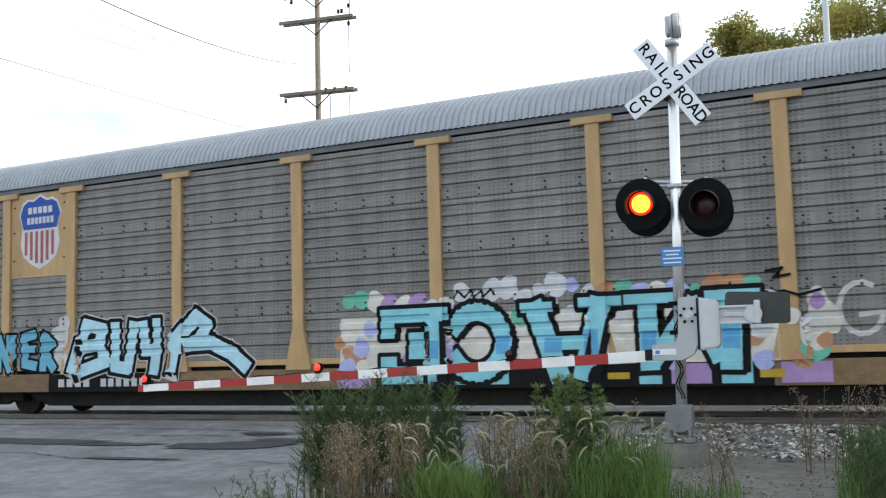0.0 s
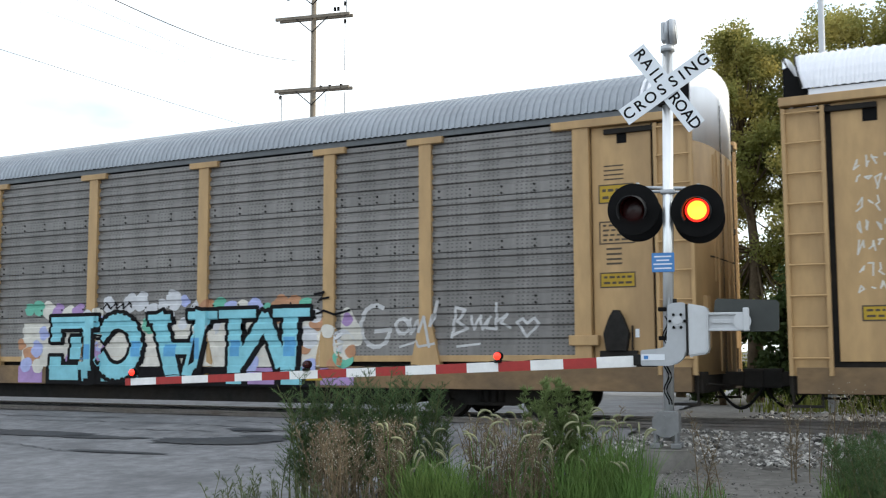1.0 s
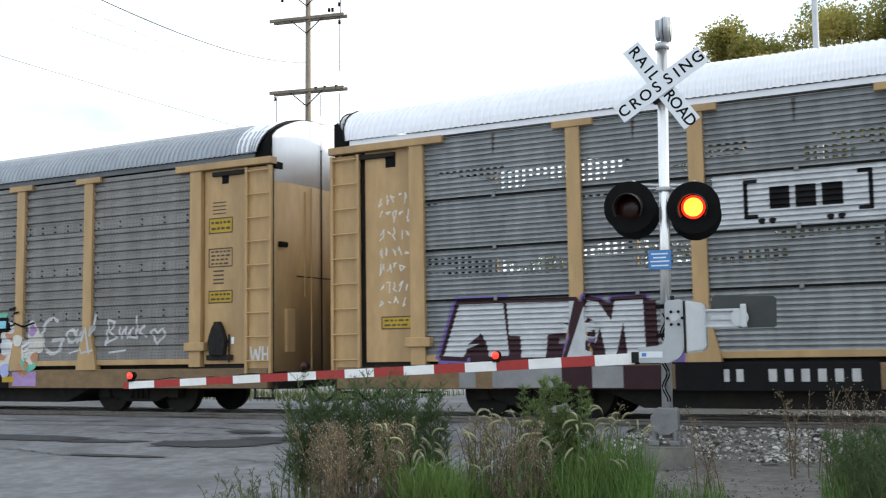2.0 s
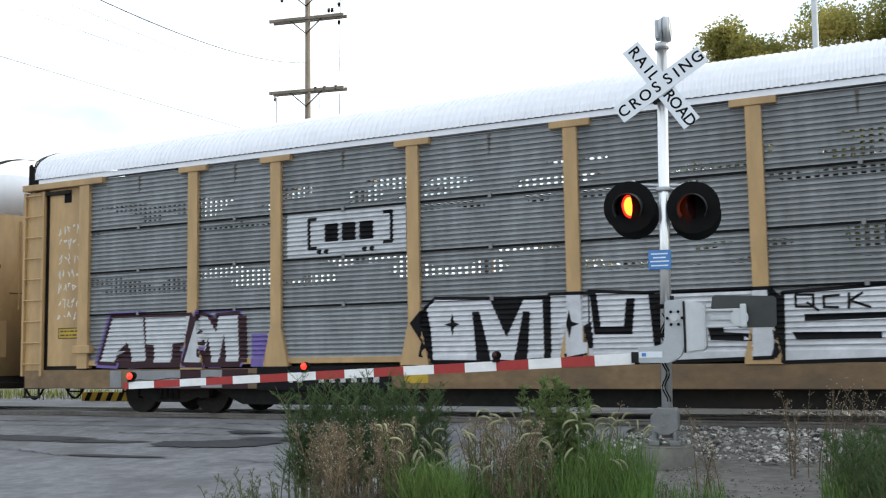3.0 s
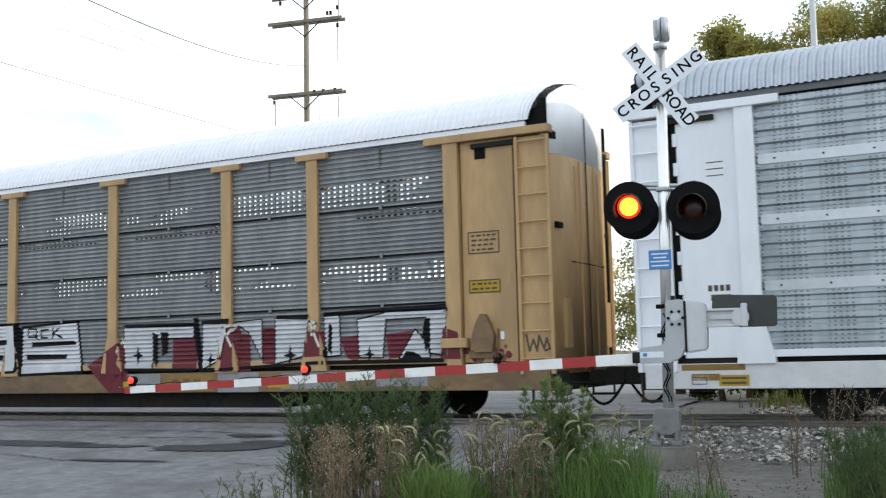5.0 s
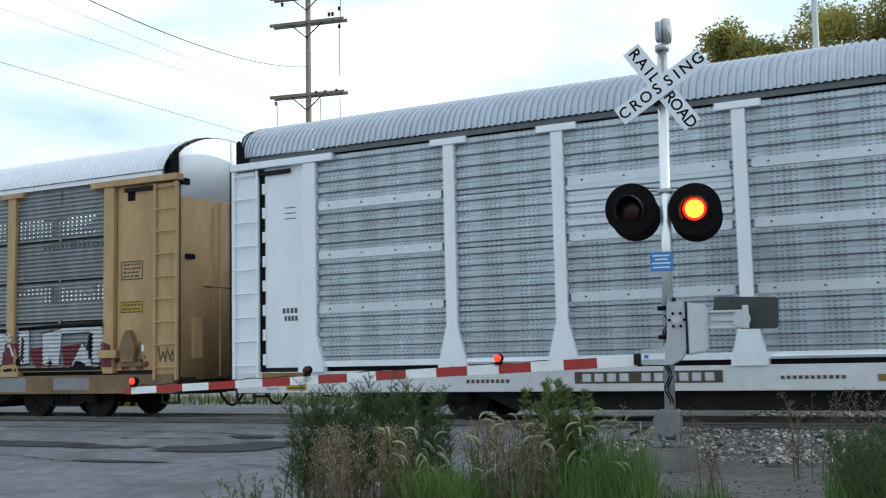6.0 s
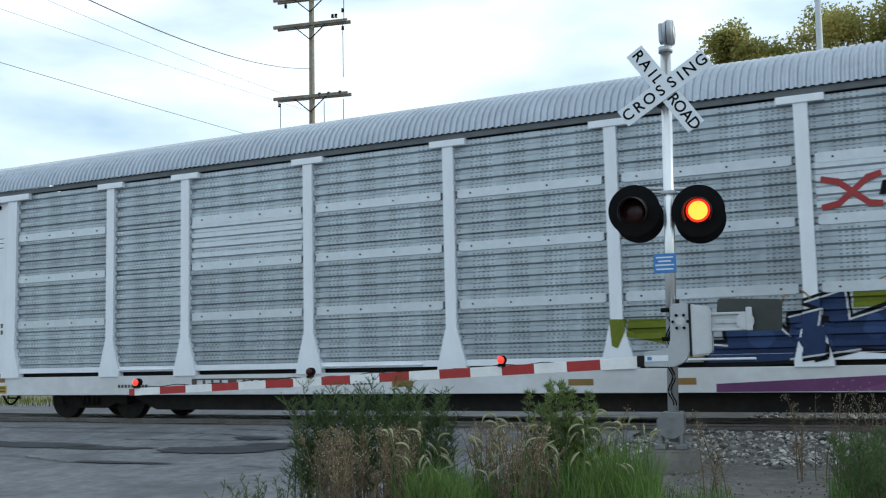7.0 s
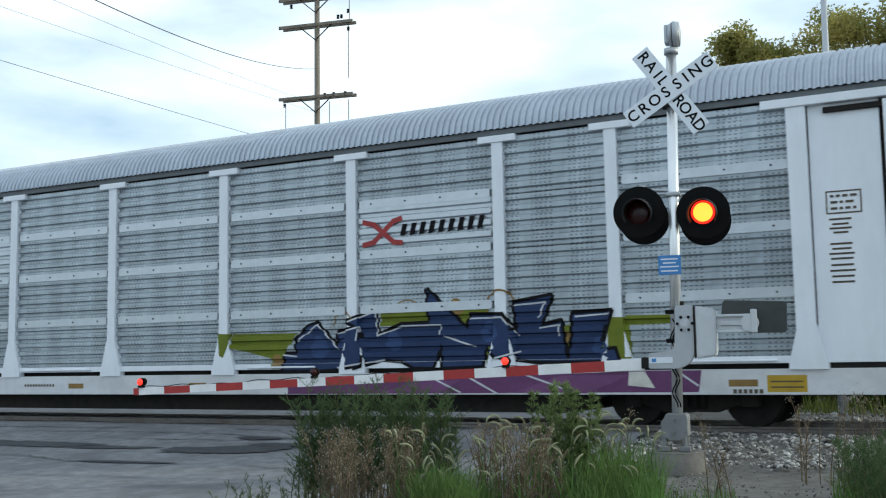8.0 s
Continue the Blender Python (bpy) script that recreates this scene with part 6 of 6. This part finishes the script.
def feather_weed(seed, h, stems, name="feathery_weed", fol=None, stem_mat=None, leaf_len=0.036, density=1.0, wide=1.0, lean_most=0.3, label="tall feathery dark green weed on the verge", category="weed", group="weeds on the verge"):
    rnd = random.Random(seed)
    e = empty(name, Matrix(), label, category, group)
    bs, bl, tips = B(), B(), []
    for s in range(stems):
        a = rnd.uniform(0, 6.28)
        lean = rnd.uniform(0.2, 1.0) * lean_most
        hh = h * rnd.uniform(0.65, 1.0)
        base = Vector((rnd.uniform(-0.12, 0.12), rnd.uniform(-0.12, 0.12), 0))
        d = Vector((math.cos(a), math.sin(a), 0))
        spine = [base + Vector((0, 0, hh * t)) + d * (lean * hh * t * t) for t in [i / 8 for i in range(9)]]
        for i, (p, q) in enumerate(zip(spine, spine[1:])):
            tube(bs, p, q, 0.006 * (1 - i / 9) + 0.0015, 0.006 * (1 - (i + 1) / 9) + 0.0015, seg=4)
        for k in range(int(34 * density)):
            t = rnd.uniform(0.18, 1.0)
            f = t * 8
            i = min(7, int(f))
            p = spine[i].lerp(spine[i + 1], f - i)
            b = rnd.uniform(0, 6.28)
            ln = wide * h * rnd.uniform(0.1, 0.24) * (1.15 - 0.7 * t)
            out = Vector((math.cos(b), math.sin(b), rnd.uniform(0.5, 1.3))).normalized()
            q = p + out * ln
            tube(bs, p, q, 0.0022, 0.001, seg=3)
            if t > 0.55:
                tips.append(q)
            for m in range(int(25 * density) + 4):
                r = p.lerp(q, rnd.uniform(0.1, 1.0))
                v = (out + Vector((rnd.uniform(-1, 1), rnd.uniform(-1, 1), rnd.uniform(-0.6, 0.9)))).normalized() * leaf_len * rnd.uniform(0.6, 1.3)
                sd = v.cross(Vector((rnd.uniform(-1, 1), rnd.uniform(-1, 1), rnd.uniform(-1, 1)))).normalized() * (0.0016 if leaf_len < 0.05 else 0.004)
                bl.faces.new([bl.verts.new(r - sd), bl.verts.new(r + v * 0.6 - sd * 0.8), bl.verts.new(r + v), bl.verts.new(r + sd)])
    if name == "dry_weed":
        bf = B()
        for _ in range(9 * stems):
            s = rnd.randrange(len(tips))
            p = tips[s] + Vector((rnd.gauss(0, 0.035), rnd.gauss(0, 0.035), rnd.gauss(0, 0.03)))
            for d1, d2 in (((1, 0, 0), (0, 0, 1)), ((0, 1, 0), (0, 0, 1))):
                u, v = Vector(d1) * 0.004, Vector(d2) * 0.004
                bf.faces.new([bf.verts.new(p - u - v), bf.verts.new(p + u - v), bf.verts.new(p + u + v), bf.verts.new(p - u + v)])
        part("bloom", bf, FLOWER, e, "tiny whitish flower heads")["kind"] = "stuff"
    part("stem", bs, stem_mat or WEED_STEM, e)["kind"] = "stuff"
    ob = part("foliage", bl, fol or WEED, e)
    ob["kind"] = "stuff"
    return e

def scatter(proto, spots, seed):
    rnd = random.Random(seed)
    first = True
    for u, d in spots:
        x, y, z = plant_spot(u, d)
        m = pose(x, y, z, 0, 0, rnd.uniform(0, 360))
        if first:
            proto.matrix_basis = m
            first = False
        else:
            copy_thing(proto, m)

scatter(feather_weed(1, 1.25, 11, density=1.05), [(560, 10.6), (690, 10.9), (770, 10.6)], 1)
scatter(feather_weed(2, 1.2, 11, density=1.0), [(610, 10.8), (730, 10.6), (650, 10.5)], 2)
scatter(feather_weed(3, 1.3, 9, density=0.95), [(640, 11.0), (580, 10.6), (710, 10.8)], 3)
scatter(feather_weed(4, 1.05, 6, density=0.8), [(535, 10.5), (700, 10.4), (790, 10.7)], 4)
scatter(feather_weed(14, 0.72, 9, density=0.75, lean_most=0.5), [(1535, 10.2), (1565, 9.8), (1525, 9.6), (1600, 10.3), (1550, 9.2), (1610, 9.7), (1590, 9.0)], 14)
scatter(feather_weed(15, 1.05, 4, "dry_weed", DRY, DRY_STEM, 0.02, 0.35, 0.6, 0.3, "thin dry brown weed going to seed", "dry weed", "dry weeds on the verge"), [(1500, 11.0), (1540, 10.8), (1580, 11.0), (1475, 11.2), (1600, 10.6)], 15)
scatter(feather_weed(5, 0.55, 4, density=0.5, fol=WEED_PALE, leaf_len=0.024, label="low sparse green weed at the road's edge"), [(410, 9.2), (450, 9.0), (500, 9.3), (540, 9.0), (470, 9.5), (570, 9.2), (430, 9.6)], 5)
scatter(feather_weed(6, 1.22, 7, "leafy_weed", LEAFY, None, 0.055, 0.85, 0.42, 0.14, "tall leafy pale green weed with budding tops"), [(1008, 10.0), (1022, 10.2), (1034, 9.9), (955, 10.4)], 6)
scatter(feather_weed(7, 1.0, 7, "dry_weed", DRY, DRY_STEM, 0.024, 0.6, 0.9, 0.25, "dry brown weed with tiny pale seed heads", "dry weed", "dry weeds on the verge"), [(598, 9.7), (645, 9.4), (690, 9.5), (620, 9.0), (900, 9.4), (940, 9.6), (870, 9.5), (715, 9.7)], 7)
scatter(feather_weed(8, 0.98, 4, "dry_weed", DRY, DRY_STEM, 0.027, 0.6, 0.7, 0.25, "thin dry brown weed going to seed", "dry weed", "dry weeds on the verge"), [(920, 9.2), (960, 9.4), (890, 9.1), (1090, 10.6), (700, 9.2), (640, 9.5), (1420, 11.5), (1270, 9.8), (940, 9.0), (585, 9.4), (860, 9.6), (885, 9.8), (610, 9.3), (675, 9.1), (980, 9.2), (1060, 10.0)], 8)

def grass_field():
    rnd = random.Random(21)
    bm = B()
    for u0, u1, d0, d1, n, h0, h1 in ((730, 850, 8.7, 9.5, 900, 0.3, 0.66), (750, 820, 8.8, 9.2, 400, 0.4, 0.7), (840, 1010, 8.8, 10.0, 500, 0.2, 0.5), (1010, 1170, 8.8, 9.9, 800, 0.3, 0.75), (1070, 1130, 9.2, 9.8, 350, 0.4, 0.85), (560, 730, 8.6, 9.4, 350, 0.15, 0.4), (1150, 1300, 9.0, 10.3, 260, 0.15, 0.35), (1470, 1610, 9.2, 10.4, 300, 0.2, 0.45), (390, 560, 8.7, 9.6, 160, 0.12, 0.3)):
        for _ in range(n):
            x, y, z = plant_spot(rnd.uniform(u0, u1), rnd.uniform(d0, d1))
            grass_blade(bm, rnd, Vector((x, y, z)), rnd.uniform(h0, h1), rnd.uniform(0.1, 0.55), rnd.uniform(0.003, 0.006))
    return tagged(part("tall_grass", bm, GRASS), "bright green tall grass on the verge", "grass", kind="stuff")
grass_field()

def foxtail(seed, h):
    rnd = random.Random(seed)
    e = empty("foxtail", Matrix(), "slender grass stalk with a drooping pale seed head", "foxtail grass", "foxtails on the verge")
    bs, bh = B(), B()
    a = rnd.uniform(0, 6.28)
    d = Vector((math.cos(a), math.sin(a), 0))
    pts = [Vector((0, 0, h * 0.86 * t)) + d * (0.1 * h * t * t) for t in [i / 5 for i in range(6)]]
    for p, q in zip(pts, pts[1:]):
        tube(bs, p, q, 0.003, 0.0025, seg=4)
    p = pts[-1]
    v = Vector((d.x * 0.3, d.y * 0.3, 1)).normalized()
    drop = rnd.uniform(0.1, 0.34)
    for k in range(9):
        q = p + v * 0.017
        r = 0.0085 * math.sin(math.pi * (k + 0.8) / 10) + 0.002
        tube(bh, p, q, r, r, seg=6)
        for _ in range(7):
            s = (v * 0.6 + Vector((rnd.uniform(-1, 1), rnd.uniform(-1, 1), rnd.uniform(-1, 1)))).normalized()
            c = s.cross(v).normalized() * 0.0009 if s.cross(v).length > 1e-3 else Vector((0.0009, 0, 0))
            bh.faces.new([bh.verts.new(p - c), bh.verts.new(p + s * 0.024), bh.verts.new(p + c)])
        p = q
        v = (v + (d * 0.75 + Vector((0, 0, -0.55))) * drop).normalized()
    for _ in range(3):
        grass_blade(bs, rnd, Vector((0, 0, h * rnd.uniform(0.1, 0.5))), h * 0.4, 0.6, 0.004)
    part("stalk", bs, GRASS, e)
    part("seed_head", bh, SEED, e)
    return e
rnd_f = random.Random(9)
for s in range(5):
    spots = [(rnd_f.choice([rnd_f.uniform(700, 860), rnd_f.uniform(850, 1000), rnd_f.uniform(1000, 1160), rnd_f.uniform(720, 1140)]), rnd_f.uniform(8.9, 10.4)) for _ in range(20)]
    scatter(foxtail(30 + s, 0.56 + 0.11 * s), spots, 40 + s)

# ---- trees beyond the track ----
def tree(x, y, h, r, low, seed, leaves, name="tree", label="tall leafy tree with sunlit yellow-green top", leaf=0.105):
    rnd = random.Random(seed)
    e = empty(name, pose(x, y, ground_z(x, y) - 0.1), label, name.replace("_", " "), "trees beyond the track")
    bt, bl = B(), B()
    top = Vector((rnd.uniform(-0.4, 0.4), rnd.uniform(-0.4, 0.4), h * 0.8))
    mid = Vector((rnd.uniform(-0.3, 0.3), rnd.uniform(-0.3, 0.3), h * 0.4))
    tube(bt, (0, 0, 0), mid, 0.02 * h + 0.04, 0.014 * h, seg=10)
    tube(bt, mid, top, 0.014 * h, 0.03, seg=8)
    clumps = []
    for k in range(max(20, int(h * 9))):
        a = rnd.uniform(0, 6.28)
        zz = low + (h - low) * rnd.random() ** 0.8
        t = (zz - low) / (h - low)
        rr = r * (0.55 + 0.6 * math.sin(math.pi * (0.15 + 0.8 * t))) * (1 - 0.45 * t * t) * rnd.uniform(0.35, 1.0)
        c = Vector((rr * math.cos(a), rr * math.sin(a), zz))
        clumps.append(c)
        s = Vector((0, 0, 0)).lerp(mid, 1.0) if zz < h * 0.5 else mid.lerp(top, rnd.uniform(0.2, 0.9))
        elbow = s.lerp(c, 0.5) + Vector((0, 0, -0.15))
        tube(bt, s, elbow, 0.045, 0.03, seg=5)
        tube(bt, elbow, c, 0.03, 0.01, seg=5)
    verts, faces = [], []
    for i in range(leaves):
        c = clumps[rnd.randrange(len(clumps))]
        o = Vector((rnd.gauss(0, 1), rnd.gauss(0, 1), rnd.gauss(0, 0.8)))
        if o.length > 2.0:
            o *= 2.0 / o.length * rnd.random()
        p = c + o * (0.1 * r + 0.07)
        if p.z < 0.05:
            continue
        ax = Vector((rnd.uniform(-1, 1), rnd.uniform(-1, 1), rnd.uniform(-0.8, 0.4))).normalized() * leaf * rnd.uniform(0.5, 1.1)
        sd = ax.cross(Vector((rnd.uniform(-1, 1), rnd.uniform(-1, 1), rnd.uniform(-1, 1)))).normalized() * leaf * 0.33
        k = len(verts)
        verts += [tuple(p), tuple(p + ax * 0.5 - sd), tuple(p + ax), tuple(p + ax * 0.5 + sd)]
        faces.append((k, k + 1, k + 2, k + 3))
    part("trunk", bt, BARK, e)
    me = bpy.data.meshes.new("crown")
    me.from_pydata(verts, [], faces)
    me.materials.append(LEAF_BUSH if name == "bush" else LEAF_TREE)
    part("crown", me, None, e)
tree(-5.8, 29.0, 10.1, 1.9, 2.0, 1, 58500)
tree(-4.2, 30.0, 10.5, 2.2, 2.0, 9, 58500)
tree(-2.3, 27.8, 9.8, 2.4, 1.5, 2, 63000)
tree(0.6, 29.0, 10.7, 2.8, 1.5, 3, 45000)
tree(4.2, 28.5, 9.8, 3.0, 1.5, 4, 33000)
tree(-1.0, 33.5, 9.4, 3.2, 2.0, 5, 30000)
tree(9.0, 30.0, 9.5, 3.5, 1.5, 6, 21000)
tree(-8.6, 32.0, 6.2, 2.3, 0.6, 7, 21000)
tree(-12.6, 33.0, 5.6, 2.2, 0.5, 8, 18000)
for i, (x, y, h) in enumerate(((-3.6, 25.2, 3.6), (-1.2, 24.6, 4.2), (1.4, 25.0, 4.0), (4.0, 24.6, 3.6), (-6.0, 26.2, 2.6))):
    tree(x, y, h, 1.5, 0.15, 20 + i, 11000, "bush", "dense dark green bush beyond the track", 0.17)

def far_grass():
    rnd = random.Random(77)
    bm = B()
    for _ in range(5200):
        x, y = rnd.uniform(-42, -14), rnd.uniform(22.0, 30)
        grass_blade(bm, rnd, Vector((x, y, ground_z(x, y) - 0.05)), rnd.uniform(0.12, 0.4), rnd.uniform(0.1, 0.6), 0.012)
    for _ in range(2600):
        x, y = rnd.uniform(-4.5, 8), rnd.uniform(20.8, 27)
        grass_blade(bm, rnd, Vector((x, y, ground_z(x, y) - 0.05)), rnd.uniform(0.15, 0.5), rnd.uniform(0.1, 0.6), 0.012)
    tagged(part("far_grass", bm, FARGRASS), "rough yellow-green grass beyond the track", "grass", kind="stuff")
far_grass()

# ---- what moves ----
def motions():
    for thing, x0 in CARS:
        walk(thing, [(t, pose(x0 - SPEED * t - GAIN * t * t, TRACK_Y, 0)) for t in range(9)])
    n = 96
    for w in WHEELS:
        x, z = w.location.x, w.location.z
        walk(w, [(k / 12, pose(x, 0, z, 0, 0, 0) @ Matrix.Rotation(-(SPEED * k / 12) / 0.42, 4, "Y")) for k in range(n + 1)])
    # the lenses turn over every 0.61 s: phase 0 is lit at the start
    for ob, phase in FLIPS:
        m, rows, angle = ob.matrix_basis.copy(), [], 180.0 * phase
        turn = lambda a: m @ pose(0, 0, 0, 0, 0, a)
        rows.append((0.0, turn(angle)))
        for k in range(13):
            t = 0.555 + 0.614 * k
            for d in range(4):
                rows.append((t + d / 30 - 0.05, turn(angle + 60 * d)))
            angle += 180
        rows.append((8.0, turn(angle)))
        walk(ob, rows)

motions()
